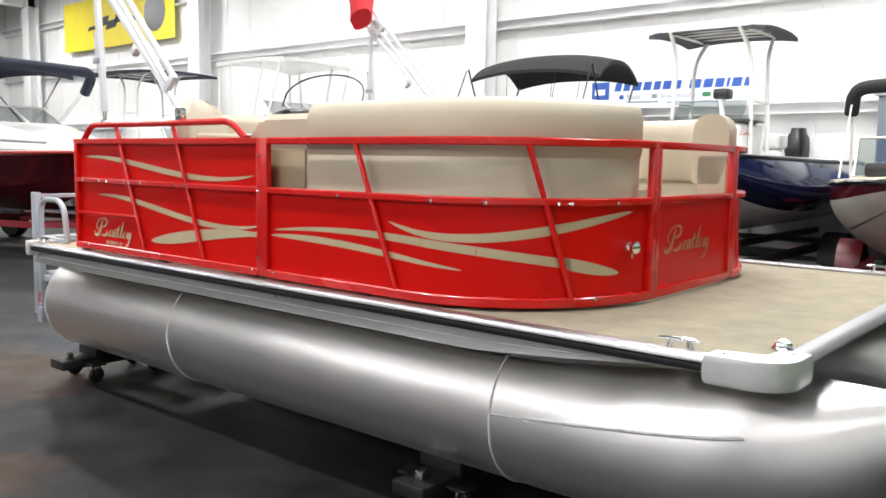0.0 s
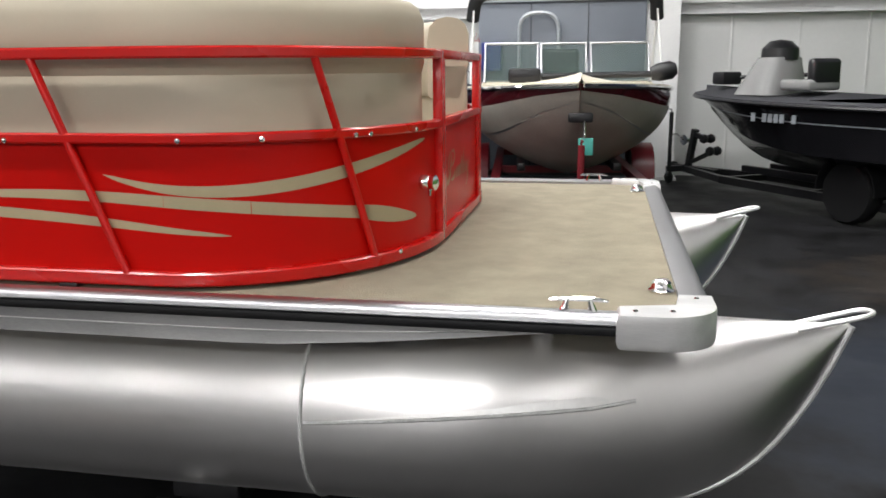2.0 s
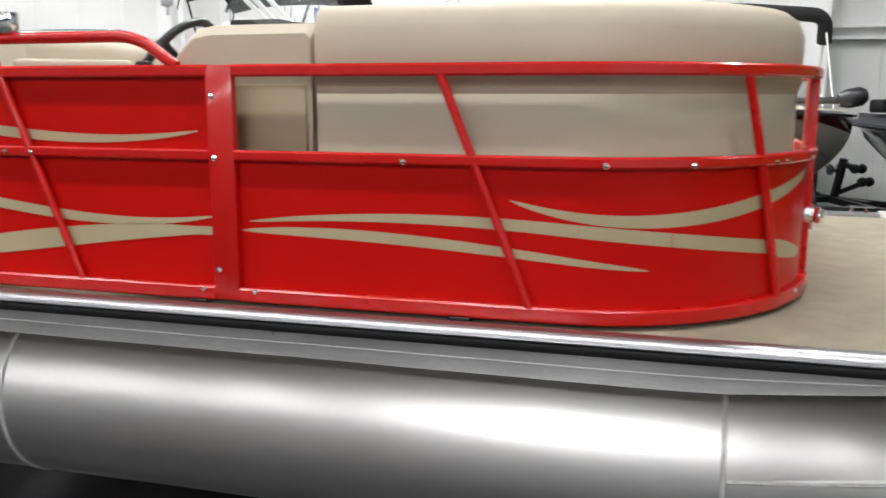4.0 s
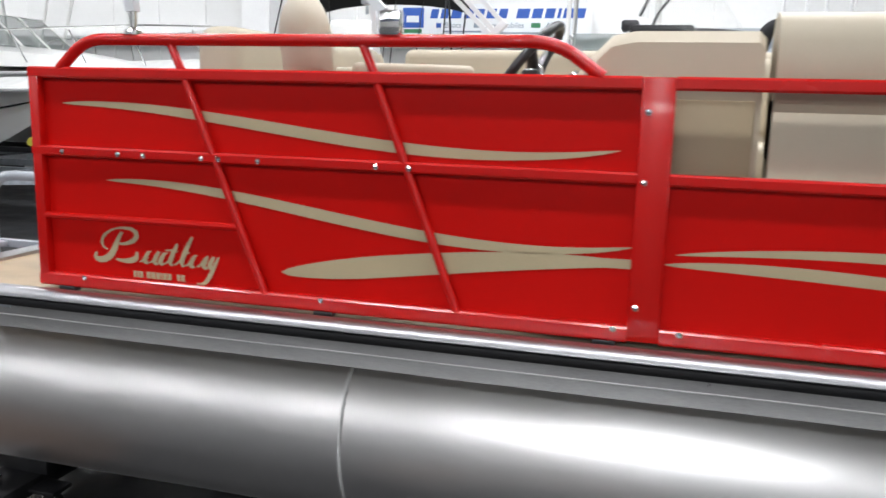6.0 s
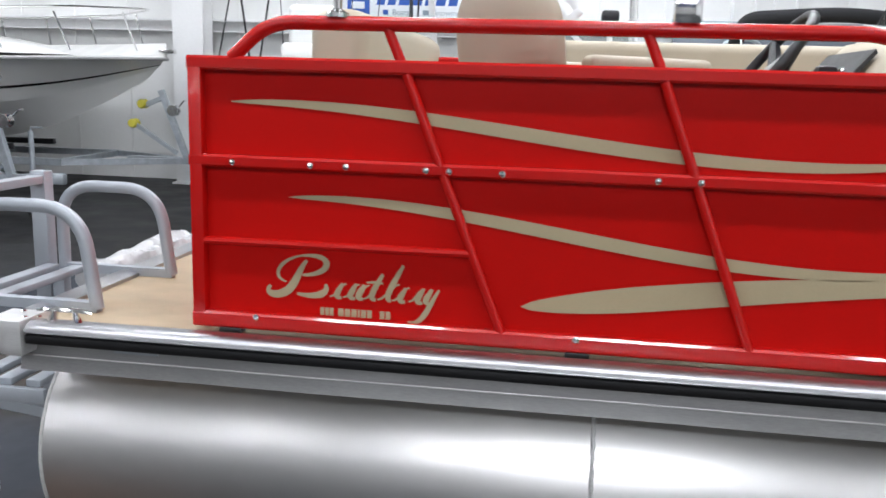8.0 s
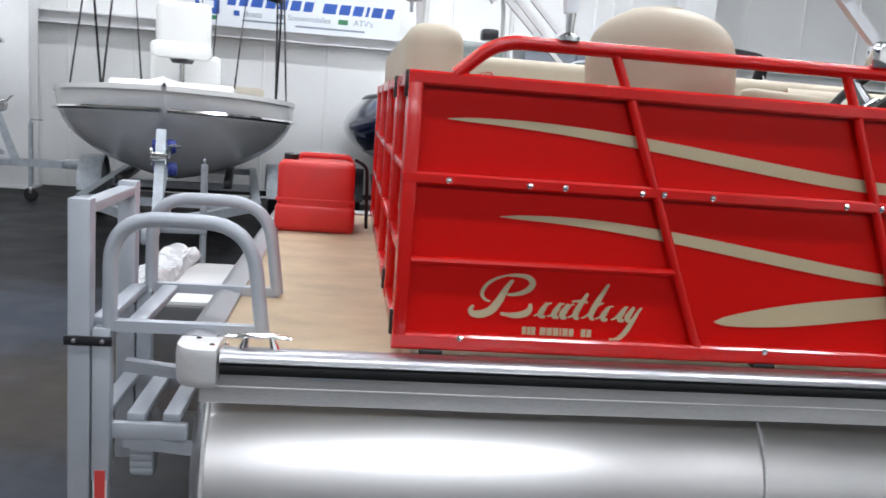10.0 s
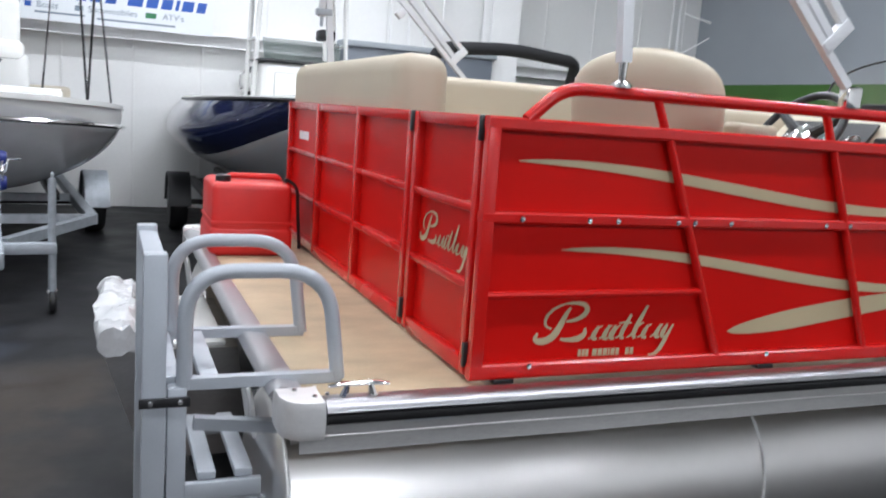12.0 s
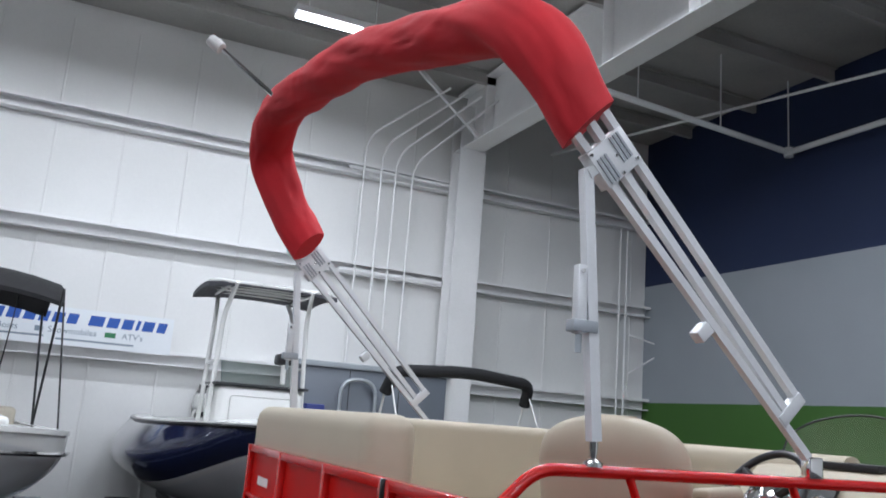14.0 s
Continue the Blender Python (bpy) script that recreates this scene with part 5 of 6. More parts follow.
def wheel(x, y, r, parent, w=0.2):
    t = part("wheel", lathe([(r * 0.58, -w / 2), (r * 0.92, -w / 2), (r, -w * 0.3), (r, w * 0.3), (r * 0.92, w / 2), (r * 0.58, w / 2)], 26, Matrix.Translation((x, y, r)) @ pose(0, 0, 0, 90)), RUBBER, parent, "black trailer tyre")
    part("rim", lathe([(0, -w * 0.36), (r * 0.3, -w * 0.36), (r * 0.5, -w * 0.42), (r * 0.6, -w * 0.46), (r * 0.6, w * 0.46), (r * 0.5, w * 0.42), (r * 0.3, w * 0.36), (0, w * 0.36)], 20, Matrix.Translation((x, y, r)) @ pose(0, 0, 0, 90)), GALV, t, "galvanised wheel rim")
    return t


def make_trailer(label, at, L, B, material, roller=None, tongue=0.9, winch_h=0.95, jack_y=0.0, zf=0.48):
    """Local: the boat's bow is over x = 0, the coupler lies at +tongue, floor at z = 0."""
    tr = thing("boat_trailer", label, "trailer", "boat trailers", at)
    for s in (-1, 1):
        part("side_rail", bar((-L * 0.95, s * B * 0.34, zf), (-0.9, s * B * 0.34, zf), 0.09), material, tr)
        part("draw_bar", bar((-0.92, s * B * 0.34, zf), (tongue * 0.4, s * 0.05, zf), 0.08), material, tr)
        part("bunk", box(-L * 0.9, -L * 0.25, s * B * 0.22 - 0.04, s * B * 0.22 + 0.04, zf + 0.12, zf + 0.2, 0.01), BLACK, tr)
        wheel(-L * 0.66, s * (B * 0.46), 0.32, tr)
        part("fender", rings(bmesh.new(), [[V(-L * 0.66 + q * math.cos(math.pi * k / 12), s * (B * 0.46) + y, 0.32 + q * math.sin(math.pi * k / 12)) for q, y in ((0.37, -0.13), (0.385, -0.13), (0.385, 0.13), (0.37, 0.13))] for k in range(13)]), material, tr)
    for xx in (-L * 0.9, -L * 0.5, -0.95):
        part("cross_member", bar((xx, -B * 0.34, zf), (xx, B * 0.34, zf), 0.075), material, tr)
    part("axle", bar((-L * 0.66, -B * 0.42, 0.34), (-L * 0.66, B * 0.42, 0.34), 0.06), BLACKSTEEL, tr)
    part("tongue", bar((-0.4, 0, zf), (tongue, 0, zf), 0.09), material, tr)
    part("coupler", box(tongue, tongue + 0.22, -0.045, 0.045, zf - 0.05, zf + 0.07, 0.02), material, tr)
    part("winch_post", bar((tongue * 0.45, 0, zf), (0.10, 0, zf + winch_h), 0.075), material, tr)
    part("winch_arm", bar((0.13, 0, zf + winch_h * 0.9), (-0.14, 0, zf + winch_h * 0.78), 0.06), material, tr)
    part("winch_drum", lathe([(0, -0.06), (0.075, -0.06), (0.075, -0.05), (0.035, -0.045), (0.035, 0.045), (0.075, 0.05), (0.075, 0.06), (0, 0.06)], 16, Matrix.Translation((0.27, 0, zf + winch_h * 0.72)) @ pose(0, 0, 0, 90)), CHROME, tr)
    part("winch_handle", tube([(0.27, 0.07, zf + winch_h * 0.72), (0.38, 0.09, zf + winch_h * 0.86), (0.38, 0.17, zf + winch_h * 0.86)], 0.011, 6), CHROME, tr)
    for q, zz in ((-0.16, 0.80), (-0.30, 0.52)):
        for s in (-1, 1):
            part("bow_roller", lathe([(0, -0.04), (0.05, -0.04), (0.065, 0), (0.05, 0.04), (0, 0.04)], 14, Matrix.Translation((q, 0.055 * s, zf + winch_h * zz)) @ pose(0, 0, 0, 90)), roller or RUBBER, tr)
    part("roller_arm", bar((tongue * 0.3, 0, zf + 0.1), (-0.30, 0, zf + winch_h * 0.52), 0.05), material, tr)
    # jack
    jx = tongue * 0.62
    part("jack_post", tube([(jx, jack_y, 0.16), (jx, jack_y, 0.98)], 0.028, 10), material, tr)
    part("jack_bracket", box(jx - 0.04, jx + 0.04, min(0, jack_y) - 0.03, max(0, jack_y) + 0.03, zf - 0.04, zf + 0.04, 0.005), material, tr)
    part("jack_crank", tube(rounded([(jx, jack_y, 0.97), (jx, jack_y, 1.02), (jx + 0.14, jack_y, 1.02)], 0.02), 0.009, 6), material, tr)
    part("jack_wheel", lathe([(0, -0.025), (0.07, -0.025), (0.085, -0.012), (0.085, 0.012), (0.07, 0.025), (0, 0.025)], 16, Matrix.Translation((jx, jack_y, 0.085)) @ pose(0, 0, 0, 90)), RUBBER, tr, "black jack wheel")
    part("jack_fork", box(jx - 0.02, jx + 0.02, jack_y - 0.035, jack_y + 0.035, 0.09, 0.18, 0.006), CHROME, tr)
    return tr


def canopy(name, parent, x0, x1, hw, z, mat_, sag=0.10, bow_=0.09, th=0.03, label=""):
    """A soft top: arched across, drooping to its ends."""
    bm = bmesh.new()
    n, m = 10, 8
    loops = []
    for i in range(n + 1):
        t = i / n
        x = x0 + (x1 - x0) * t
        dz = -sag * abs(2 * t - 1) ** 2.2
        top = [V(x, hw * (2 * k / m - 1), z + dz - bow_ * abs(2 * k / m - 1) ** 2.4) for k in range(m + 1)]
        loops.append(top + [p - V(0, 0, th) for p in reversed(top)])
    return part(name, rings(bm, loops), mat_, parent, label)


def t_top(parent, cx, cz, hl, hw, base_z, canvas, frame_mat, leg_y, leg_dx=0.0):
    canopy("t_top_canopy", parent, cx - hl, cx + hl, hw, cz + 0.06, canvas, 0.04, 0.05, 0.05, "dark canvas hard-framed top")
    part("top_frame", tube(rounded([(cx - hl * 0.97, -hw * 0.95, cz), (cx + hl * 0.97, -hw * 0.95, cz), (cx + hl * 0.97, hw * 0.95, cz), (cx - hl * 0.97, hw * 0.95, cz), (cx - hl * 0.97, -hw * 0.9, cz)], 0.15), 0.024, 8), frame_mat, parent)
    for k in (-0.6, -0.2, 0.2, 0.6):
        part("cross_tube", tube([(cx + hl * k, -hw * 0.94, cz), (cx + hl * k, hw * 0.94, cz)], 0.018, 8), frame_mat, parent)
    for s in (-1, 1):
        part("long_tube", tube([(cx - hl * 0.95, s * leg_y, cz - 0.02), (cx + hl * 0.95, s * leg_y, cz - 0.02)], 0.02, 8), frame_mat, parent)
        for q in (-0.28, 0.30):
            part("leg", tube(rounded([(cx + q + leg_dx, s * leg_y * 1.12, base_z), (cx + q * 0.9, s * leg_y, cz - 0.3), (cx + q * 2.0, s * leg_y * 0.9, cz)], 0.2), 0.026, 8), frame_mat, parent)
        part("hand_bar", tube([(cx - 0.27, s * leg_y * 1.06, base_z + (cz - base_z) * 0.5), (cx + 0.28, s * leg_y * 1.06, base_z + (cz - base_z) * 0.5)], 0.018, 8), frame_mat, parent)


def bow_rail(parent, pts, posts, r=0.014):
    part("bow_rail", tube(rounded(pts, 0.25), r, 8), CHROME, parent, "stainless bow rail")
    for a, b in posts:
        part("stanchion", tube([a, b], r * 0.9, 8), CHROME, parent)


def outboard(parent, x, y, z, mat_, h=1.0):
    lo = []
    for t in range(9):
        q = t / 8
        w = 0.16 * (1 - 0.5 * abs(q - 0.4) ** 1.5) * (1 if q < 0.85 else 0.75)
        lo.append([V(x - 0.12 + 0.30 * math.copysign(abs(math.cos(a)) ** 0.6, math.cos(a)) * w / 0.16, y + w * math.copysign(abs(math.sin(a)) ** 0.6, math.sin(a)), z + 0.55 * q) for a in [2 * math.pi * k / 18 for k in range(18)]])
    o = part("outboard_cowl", rings(bmesh.new(), lo), mat_, parent, "black outboard motor")
    part("outboard_leg", box(x - 0.2, x + 0.02, y - 0.05, y + 0.05, z - 0.75, z, 0.02), mat_, o)
    part("anti_cavitation_plate", box(x - 0.34, x + 0.05, y - 0.1, y + 0.1, z - 0.55, z - 0.53), mat_, o, "", False)


SKI = mat("light_hull_grey", (0.78, 0.79, 0.80), 0.2, 0, 0.05, 2, 100, 0.0, 0.4)

# skiff with a white seat
KEEL = 0.62
sk = make_boat("bay_skiff", "grey and white open bay boat with a white leaning seat", pose(-1.12, 5.30, KEEL, 0, 0, -83), 5.0, 2.35, 0.80, (("hull_bottom", -1, 0, SKI), ("hull_side", 0, 0.5, SKI), ("white_topside", 0.5, 1, WHITEGEL)), WHITEGEL, blunt=4.2, rise=0.28, flare=0.2, rake=0.45, rail_mat=CHROME, fore=0.55, bowl=2.3)
part("bow_cushion", box(-1.7, -0.75, -0.55, 0.55, 0.88, 0.98, 0.04, 3), WHITEGEL, sk)
part("seat_post", tube([(-2.0, 0.0, 0.6), (-2.0, 0.0, 1.22)], 0.03, 10), CHROME, sk)
part("post_collar", lathe([(0, 1.18), (0.1, 1.18), (0.13, 1.22), (0, 1.23)], 14, Matrix.Translation((-2.0, 0, 0))), BLACK, sk)
part("leaning_seat", box(-2.25, -1.72, -0.30, 0.30, 1.23, 1.39, 0.06, 4), WHITEGEL, sk, "white padded seat cushion")
part("seat_back", box(-2.20, -2.06, -0.28, 0.28, 1.34, 1.82, 0.065, 4), WHITEGEL, sk, "white padded seat back")
part("console", box(-3.1, -2.55, -0.38, 0.38, 0.35, 1.30, 0.06, 3), WHITEGEL, sk)
part("rear_bench", box(-4.6, -4.1, -0.9, 0.9, 0.5, 1.0, 0.05, 3), CREAMGEL, sk, "cream rear bench")
canopy("bimini_canopy", sk, -4.5, -2.9, 1.08, 2.58, CANVAS, 0.28, 0.12, 0.05, "black canvas bimini top")
for s in (-1, 1):
    part("canopy_pole", tube([(-3.55, s * 1.03, 0.80), (-2.75, s * 1.03, 2.32)], 0.014, 8), BLACK, sk)
    part("canopy_pole", tube([(-3.55, s * 1.03, 0.80), (-4.5, s * 1.03, 2.25)], 0.014, 8), BLACK, sk)
    part("canopy_strap", tube([(-2.7, s * 1.03, 2.3), (-1.9, s * 1.08, 0.86)], 0.010, 6), BLACK, sk)
for k, (x, y) in enumerate(((-3.0, 0.5), (-3.05, -0.5), (-2.8, 0.25), (-3.1, 0.1))):
    part("fishing_rod", tube([(x, y, 0.7), (x - 0.25, y * 1.3, 2.3)], [0.014, 0.004], 6), BLACK, sk)
make_trailer("galvanised boat trailer with a winch post under a grey skiff", pose(-1.10, 5.20, 0, 0, 0, -83), 5.0, 2.3, GALV, BLUEPL, 0.85, 0.72, 0.36)

# navy centre console with a T-top
cc = make_boat("center_console_boat", "navy and white center console boat with a dark T-top", pose(1.64, 5.65, 0.70, 0, 0, -90), 5.0, 2.1, 0.90, (("hull_bottom", -1, -0.42, SKI), ("boot_stripe", -0.42, -0.30, WHITEGEL), ("hull_side", -0.30, 0.93, NAVY), ("sheer_band", 0.93, 1, WHITEGEL)), WHITEGEL, blunt=3.8, rise=0.16, flare=0.2, rake=0.6, rail_mat=RUBBER, fore=0.45, bowl=2.4, bulge=0.36)
part("console", box(-2.35, -1.55, -0.46, 0.46, 0.4, 1.34, 0.07, 3), WHITEGEL, cc, "white moulded console")
part("console_hatch", box(-1.56, -1.535, -0.33, 0.33, 0.75, 1.24, 0.03, 2), WHITEGEL, cc)
part("console_visor", box(-2.2, -1.52, -0.50, 0.50, 1.34, 1.37, 0.012), BLACK, cc, "black visor on the console")
part("console_screen", rings(bmesh.new(), [[V(-1.66, y, 1.37), V(-1.82, y, 1.60), V(-1.84, y, 1.60), V(-1.68, y, 1.37)] for y in (-0.42, 0.42)]), GLASS, cc, "tinted console screen", False)
part("cushion", box(-1.5, -1.0, -0.4, 0.4, 0.6, 0.95, 0.05, 3), WHITEGEL, cc)
t_top(cc, -2.05, 2.42, 0.58, 0.70, 0.75, GREYCANVAS, WHITEGEL, 0.46)
part("radio", box(-1.7, -1.5, 0.12, 0.30, 1.60, 1.72, 0.03), BLACK, cc)
part("spotlight", tube([(-1.6, 0.22, 1.40), (-1.55, 0.2, 1.62)], 0.03, 8), WHITEGEL, cc)
outboard(cc, -5.05, 0.0, 0.85, BLACK)
part("leaning_post", box(-3.3, -2.9, -0.45, 0.45, 1.05, 1.25, 0.05, 3), WHITEGEL, cc)
part("leaning_frame", tube(rounded([(-3.1, -0.45, 0.4), (-3.1, -0.45, 1.05), (-3.1, 0.45, 1.05), (-3.1, 0.45, 0.4)], 0.08), 0.02, 8), WHITEGEL, cc)
make_trailer("black boat trailer under a navy center console boat", pose(1.64, 5.55, 0, 0, 0, -90), 5.0, 2.5, BLACKSTEEL, BLACK, 0.6, 0.8, -0.3)

# maroon and bare aluminium fishing boat, bow to the camera
fb = make_boat("fishing_boat", "maroon and bare aluminium fishing boat with windscreen and grey bimini top", pose(4.48, 4.95, 0.52, 0, 0, -84), 5.0, 2.15, 0.84, (("hull_bottom", -1, -0.1, BAREHULL), ("spray_strake", -0.1, -0.06, RAILALU), ("hull_side", -0.06, 0.56, BAREHULL), ("maroon_band", 0.56, 1, MAROON)), CREAMGEL, blunt=3.0, rise=0.2, flare=0.2, rake=0.55, rail_mat=CHROME, fore=0.52, bowl=1.9, bulge=0.10)
for y0, y1, xx in ((-0.86, -0.30, -2.05), (-0.26, 0.22, -2.15), (0.26, 0.86, -2.05)):
    part("windscreen_pane", rings(bmesh.new(), [[V(xx, y, 0.92), V(xx - 0.22, y, 1.32), V(xx - 0.232, y, 1.32), V(xx - 0.012, y, 0.92)] for y in (y0, y1)]), GLASS, fb, "tinted windscreen pane", False)
    part("pane_frame", tube([(xx, y0, 0.92), (xx - 0.22, y0, 1.32), (xx - 0.22, y1, 1.32), (xx, y1, 0.92)], 0.016, 6), RAILALU, fb)
part("dash", box(-2.6, -2.05, -0.9, 0.9, 0.6, 0.93, 0.04), CREAMGEL, fb)
part("bimini_roll", tube(rounded([(-2.75, -1.02, 1.60), (-2.60, -0.98, 1.86), (-2.55, 0, 1.93), (-2.60, 0.98, 1.86), (-2.75, 1.02, 1.60)], 0.3), 0.075, 10), CANVAS, fb, "rolled black canvas bimini on white legs")
for s_ in (-1, 1):
    part("canopy_pole", tube([(-2.75, s_ * 1.02, 1.62), (-3.0, s_ * 1.02, 0.9)], 0.016, 8), WHITEGEL, fb)
    part("canopy_pole", tube([(-2.68, s_ * 1.0, 1.80), (-2.2, s_ * 1.02, 0.9)], 0.010, 8), WHITEGEL, fb)
part("helm_seat", box(-3.1, -2.95, -0.25, 0.2, 0.75, 1.28, 0.05, 3), BLACK, fb)
tm = part("trolling_motor", tube([(-1.0, -0.55, 0.98), (-0.95, 0.82, 1.0)], 0.03, 8), BLACK, fb, "black trolling motor laid across the bow")
part("motor_head", lathe([(0, -0.1), (0.06, -0.1), (0.085, -0.03), (0.085, 0.08), (0.05, 0.13), (0, 0.14)], 14, frame_z((-0.95, 0.80, 1.02), (-0.92, 1.1, 1.08))), BLACK, tm)
part("motor_mount", box(-1.25, -0.75, -0.6, -0.3, 0.93, 1.06, 0.03), BLACK, tm)
part("bow_eye", box(0.0, 0.06, -0.10, 0.10, 0.62, 0.70, 0.015), BLACK, fb)
part("tag_card", box(0.10, 0.108, -0.02, 0.10, 0.36, 0.50, 0.002), TEAL, fb, "teal price tag hung at the bow")
part("tag_clip", tube([(0.04, 0.03, 0.66), (0.104, 0.03, 0.49)], 0.012, 6), CHROME, fb)
make_trailer("maroon boat trailer under a fishing boat", pose(4.48, 4.85, 0, 0, 0, -84), 5.0, 2.1, MAROONST, BLACK, 0.35, 0.16, 0.0)
# black aluminium bass boat
bb = make_boat("bass_boat", "black low aluminium bass boat with grey seats on a trailer", pose(6.0, 9.75, 0.42, 0, 0, 122), 4.6, 1.95, 0.78, (("hull_bottom", -1, 0, BLACKGEL), ("hull_side", 0, 0.62, BLACKGEL), ("pin_stripe", 0.62, 0.645, GALV), ("upper_side", 0.645, 1, BLACKGEL)), GREYCANVAS, blunt=2.6, rise=0.14, flare=0.14, rake=0.45, rail_mat=BLACK, fore=0.45)
lo = []
for t in range(8):
    q = t / 7
    lo.append([V(-1.45 + (0.34 * (1 - 0.45 * q)) * math.copysign(abs(math.cos(a)) ** 0.6, math.cos(a)) - 0.12 * q, 0.25 + 0.36 * (1 - 0.4 * q) * math.copysign(abs(math.sin(a)) ** 0.6, math.sin(a)), 0.84 + 0.42 * q) for a in [2 * math.pi * k / 18 for k in range(18)]])
part("helm_console", rings(bmesh.new(), lo), GREYGEL, bb, "grey moulded console")
part("console_screen", lathe([(0.0, 1.23), (0.21, 1.23), (0.20, 1.36), (0.12, 1.44), (0, 1.46)], 16, Matrix.Translation((-1.57, 0.25, 0))), BLACK, bb, "black tinted screen")
part("pedestal_seat", box(-2.3, -1.85, 0.05, 0.5, 0.90, 1.02, 0.04, 3), GREYGEL, bb)
part("seat_back", box(-2.3, -2.18, 0.05, 0.45, 0.94, 1.24, 0.05, 3), BLACK, bb, "black seat back with a red panel")
part("red_panel", box(-2.181, -2.165, 0.12, 0.38, 1.06, 1.20, 0.006), REDINK, bb)
part("bow_pedal", box(-0.62, -0.4, -0.05, 0.25, 0.94, 1.10, 0.03), BLACK, bb)
tm = part("trolling_motor", tube([(-0.3, 0.1, 1.02), (-1.4, -0.35, 1.06)], 0.025, 8), BLACK, bb)
outboard(bb, -4.65, 0.0, 0.75, BLACK)
for k in range(8):
    if k not in (1, 6):
        part("number_bar", box(-2.62 + 0.085 * k, -2.56 + 0.085 * k, 0.944, 0.952, 0.58, 0.67), GALV, bb, "", False)
make_trailer("black boat trailer with a winch under a bass boat", pose(5.95, 9.8, 0, 0, 0, 122), 4.6, 1.0, BLACKSTEEL, BLACK, 0.5, 0.55, 0.25, 0.20)

# white cabin cruiser, bow towards the pontoon boat's stern
cr = make_boat("cabin_cruiser", "large white cabin cruiser with a dark boot stripe and bow rail", pose(-3.95, 9.05, 0.72, 0, 0, 4), 7.2, 2.5, 1.02, (("hull_bottom", -1, 0, WHITEGEL), ("hull_side", 0, 0.30, WHITEGEL), ("dark_stripe", 0.30, 0.36, BLACKGEL), ("upper_side", 0.36, 1, WHITEGEL)), WHITEGEL, blunt=2.2, rise=0.22, flare=0.22, rake=1.1, rail_mat=GREYGEL, fore=0.5, crown=0.16)
lo = []
for t in range(9):
    q = t / 8
    w = 0.78 * (1 - 0.55 * q ** 1.6)
    lo.append([V(-1.1 - 3.0 * (1 - q), y, 1.14 + z) for y, z in ((-w - 0.1, 0.0), (-w, 0.24 * (1 - q ** 2)), (-w * 0.5, 0.34 * (1 - q ** 2)), (w * 0.5, 0.34 * (1 - q ** 2)), (w, 0.24 * (1 - q ** 2)), (w + 0.1, 0.0))])
part("cabin_top", rings(bmesh.new(), lo), WHITEGEL, cr, "white moulded cabin top")
bow_rail(cr, [(-4.2, -0.98, 1.20), (-3.8, -0.98, 1.62), (-1.0, -0.72, 1.74), (-0.15, 0, 1.78), (-1.0, 0.72, 1.74), (-3.8, 0.98, 1.62), (-4.2, 0.98, 1.20)], [((-0.35 - 0.8 * k, s * (0.12 + 0.27 * k ** 0.9), 1.20), (-0.5 - 0.8 * k, s * min(0.98, 0.2 + 0.28 * k), 1.72 - 0.03 * k)) for k in range(4) for s in (-1, 1)])
part("anchor_roller", box(-0.1, 0.12, -0.06, 0.06, 1.20, 1.26, 0.02), CHROME, cr)
part("port_light", lathe([(0, 0), (0.17, 0), (0.17, 0.02), (0.14, 0.025), (0, 0.02)], 22, Matrix.Translation((-3.35, -0.985, 1.02)) @ pose(0, 0, 0, 90) @ Matrix.Diagonal((1, 0.55, 1, 1))), CHROME, cr, "oval chrome port light")
part("port_glass", lathe([(0, 0.02), (0.13, 0.02), (0.12, 0.03), (0, 0.03)], 22, Matrix.Translation((-3.35, -0.988, 1.02)) @ pose(0, 0, 0, 90) @ Matrix.Diagonal((1, 0.55, 1, 1))), BLACK, cr)
for y0, y1 in ((-0.95, -0.32), (-0.30, 0.30), (0.32, 0.95)):
    part("windscreen_pane", rings(bmesh.new(), [[V(-3.2, y, 1.42), V(-3.75, y * 0.9, 1.92), V(-3.765, y * 0.9, 1.92), V(-3.215, y, 1.42)] for y in (y0, y1)]), GLASS, cr, "tinted windscreen pane", False)
    part("pane_frame", tube([(-3.2, y0, 1.42), (-3.75, y0 * 0.9, 1.92), (-3.75, y1 * 0.9, 1.92), (-3.2, y1, 1.42)], 0.018, 6), WHITEGEL, cr)
canopy("hard_top", cr, -4.9, -3.1, 1.05, 2.80, WHITEGEL, 0.05, 0.08, 0.06, "white hard top on white legs")
for s in (-1, 1):
    for a, b in ((-3.6, -3.1), (-4.0, -3.6), (-4.5, -4.6), (-4.9, -4.9)):
        part("top_leg", tube([(a, s * 1.0, 1.2), (b, s * 0.95, 2.72)], 0.024, 8), WHITEGEL, cr)
make_trailer("galvanised trailer with yellow bow rollers under a white cruiser", pose(-4.15, 9.05, 0, 0, 0, 4), 7.0, 2.4, GALV, YROLL, 1.0, 0.95, 0.0)

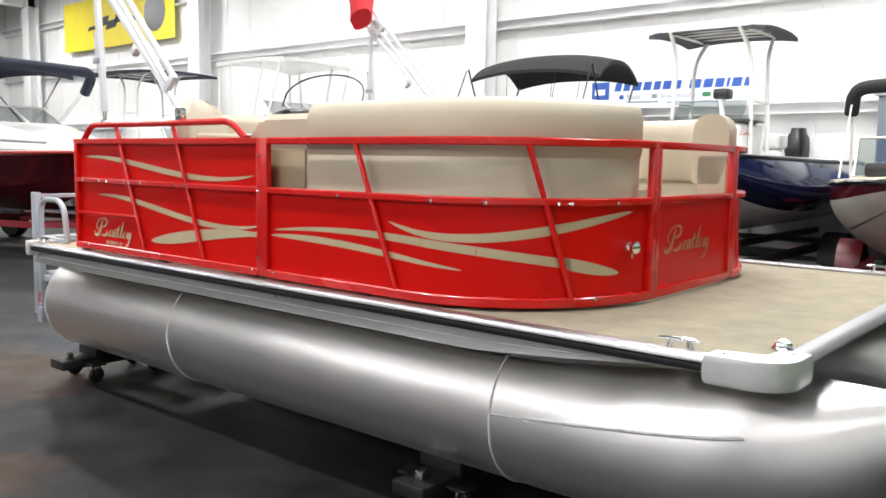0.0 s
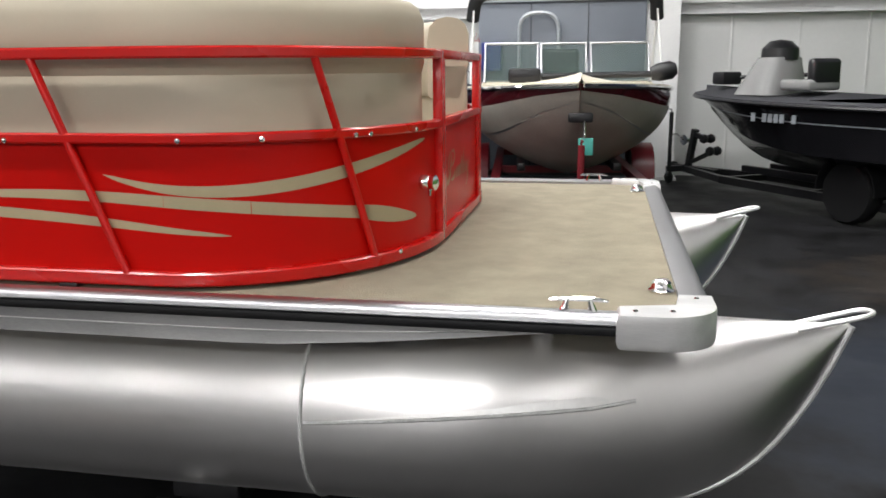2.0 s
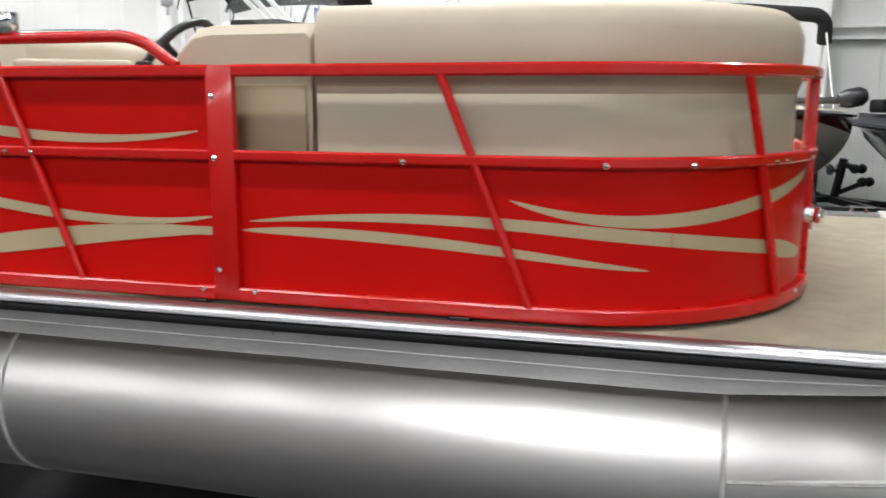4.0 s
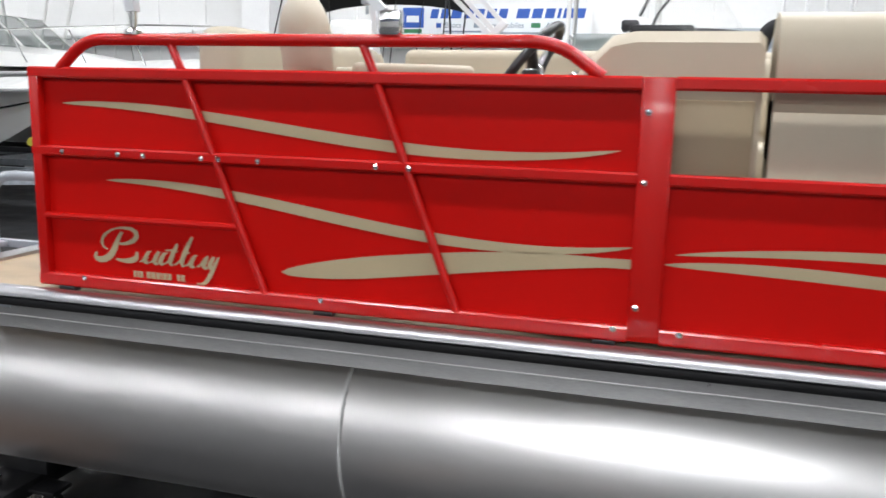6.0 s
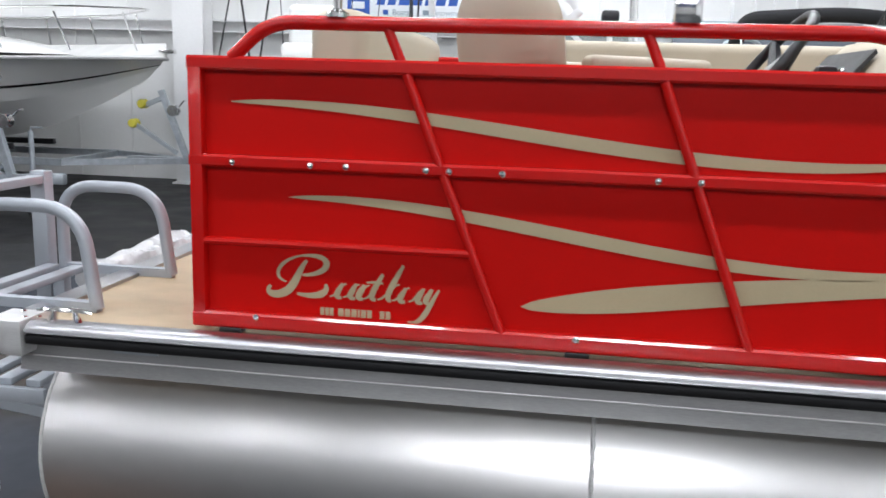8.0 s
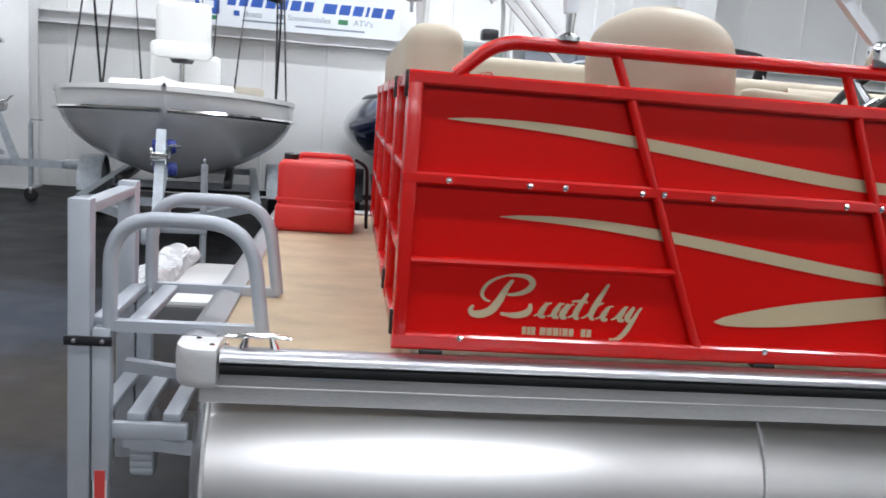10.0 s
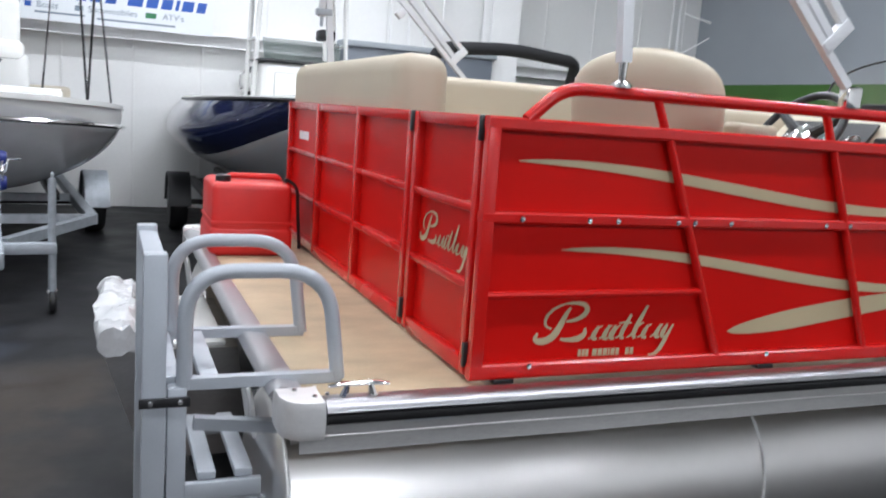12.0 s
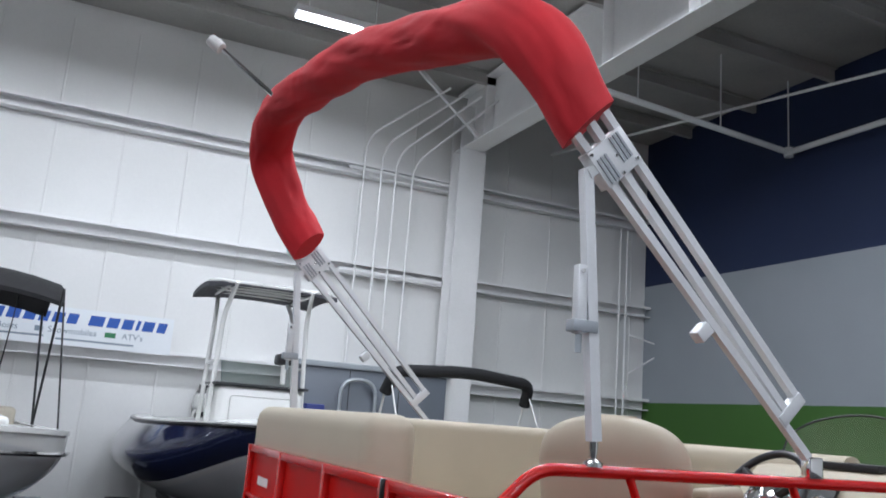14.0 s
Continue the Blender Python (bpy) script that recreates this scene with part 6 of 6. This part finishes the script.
# second white boat, nearer
wb = make_boat("runabout", "white runabout with a bow rail on a galvanised trailer", pose(-4.5, 6.35, 0.62, 0, 0, 3), 5.6, 2.2, 0.86, (("hull_bottom", -1, 0, WHITEGEL), ("hull_side", 0, 0.30, WHITEGEL), ("dark_stripe", 0.30, 0.38, BLACKGEL), ("upper_side", 0.38, 1, WHITEGEL)), WHITEGEL, blunt=2.2, rise=0.18, flare=0.2, rake=0.9, rail_mat=GREYGEL, fore=0.55, crown=0.12)
for y0, y1 in ((-0.85, -0.3), (-0.28, 0.28), (0.3, 0.85)):
    part("windscreen_pane", rings(bmesh.new(), [[V(-2.3, y, 1.02), V(-2.7, y * 0.92, 1.38), V(-2.715, y * 0.92, 1.38), V(-2.315, y, 1.02)] for y in (y0, y1)]), GLASS, wb, "tinted windscreen pane", False)
    part("pane_frame", tube([(-2.3, y0, 1.02), (-2.7, y0 * 0.92, 1.38), (-2.7, y1 * 0.92, 1.38), (-2.3, y1, 1.02)], 0.016, 6), RAILALU, wb)
make_trailer("galvanised boat trailer under a white runabout", pose(-4.75, 6.35, 0, 0, 0, 3), 5.4, 2.1, GALV, YROLL, 0.7, 0.85, 0.2)

# maroon bowrider far down the hall
bo = make_boat("bowrider", "maroon and white bowrider with folded dark bimini tops", pose(-5.9, 4.1, 0.62, 0, 0, 12), 6.2, 2.4, 0.92, (("hull_bottom", -1, 0, MAROON), ("hull_side", 0, 0.86, MAROON), ("red_line", 0.86, 0.90, REDINK), ("white_side", 0.90, 1, WHITEGEL)), WHITEGEL, blunt=2.2, rise=0.12, flare=0.18, rake=0.9, rail_mat=REDINK, fore=0.6)
lo = []
for t in range(11):
    q = t / 10
    w = 1.02 * (1 - 0.75 * q ** 2.2)
    h = 0.42 * min(1.0, (1 - q) * 2.2) + 0.02
    lo.append([V(-4.6 + 4.2 * q, y, 0.98 + z) for y, z in ((-w, 0.0), (-w * 0.97, h * 0.7), (-w * 0.86, h), (w * 0.86, h), (w * 0.97, h * 0.7), (w, 0.0))])
part("cockpit_coaming", rings(bmesh.new(), lo), WHITEGEL, bo, "white moulded coaming round the cockpit")
part("coaming_trim", tube([(-4.4, -1.03, 1.12), (-2.0, -0.98, 1.12), (-0.9, -0.70, 1.08)], 0.02, 6), GREYGEL, bo, "grey trim line")
for y0, y1 in ((-0.95, -0.3), (-0.28, 0.28), (0.3, 0.95)):
    part("windscreen_pane", rings(bmesh.new(), [[V(-2.6, y, 1.38), V(-3.05, y * 0.92, 1.70), V(-3.065, y * 0.92, 1.70), V(-2.615, y, 1.38)] for y in (y0, y1)]), GLASS, bo, "tinted windscreen pane", False)
    part("pane_frame", tube([(-2.6, y0, 1.38), (-3.05, y0 * 0.92, 1.70), (-3.05, y1 * 0.92, 1.70), (-2.6, y1, 1.38)], 0.022, 6), WHITEGEL, bo)
for x0 in (-4.3, -3.5):
    part("side_glass", rings(bmesh.new(), [[V(x, -0.93, 1.38), V(x - 0.12, -0.86, 1.66), V(x - 0.12, -0.85, 1.66), V(x, -0.92, 1.38)] for x in (x0, x0 + 0.72)]), SMOKE, bo, "dark side glass", False)
canopy("bimini_canopy", bo, -5.2, -2.6, 1.15, 2.55, NAVYCANVAS, 0.12, 0.1, 0.14, "folded navy canvas top")
part("bimini_roll", tube(rounded([(-2.2, -1.05, 1.95), (-1.9, -1.0, 2.28), (-1.9, 1.0, 2.28), (-2.2, 1.05, 1.95)], 0.25), 0.085, 10), NAVYCANVAS, bo, "rolled navy canvas bimini")
for s in (-1, 1):
    part("canopy_pole", tube([(-3.6, s * 1.0, 1.3), (-2.7, s * 1.08, 2.4)], 0.014, 8), CHROME, bo)
    part("canopy_pole", tube([(-3.6, s * 1.0, 1.3), (-5.1, s * 1.08, 2.4)], 0.014, 8), CHROME, bo)
    part("tower_leg", tube([(-3.0, s * 1.0, 1.3), (-2.2, s * 1.02, 1.98)], 0.03, 8), WHITEGEL, bo)
make_trailer("red boat trailer under a maroon bowrider", pose(-6.2, 4.06, 0, 0, 0, 12), 6.0, 2.3, MAROONST, BLACK, 0.7, 0.7, 0.3)

# white centre console with a T-top, far down the hall
c2 = make_boat("center_console_boat", "white center console boat with a white-framed T-top far down the hall", pose(-9.6, 8.7, 0.70, 0, 0, 2), 6.6, 2.5, 0.95, (("hull_bottom", -1, 0, WHITEGEL), ("hull_side", 0, 1, WHITEGEL)), WHITEGEL, blunt=2.4, rise=0.2, flare=0.2, rake=0.8, rail_mat=GREYGEL, fore=0.5)
part("console", box(-3.6, -2.9, -0.45, 0.45, 0.4, 1.5, 0.07, 3), WHITEGEL, c2)
t_top(c2, -3.2, 2.75, 1.3, 1.0, 0.9, NAVYCANVAS, WHITEGEL, 0.5)
make_trailer("galvanised boat trailer under a white center console boat", pose(-9.8, 8.7, 0, 0, 0, 2), 6.4, 2.4, GALV, BLACK, 0.6, 0.9, 0.0)
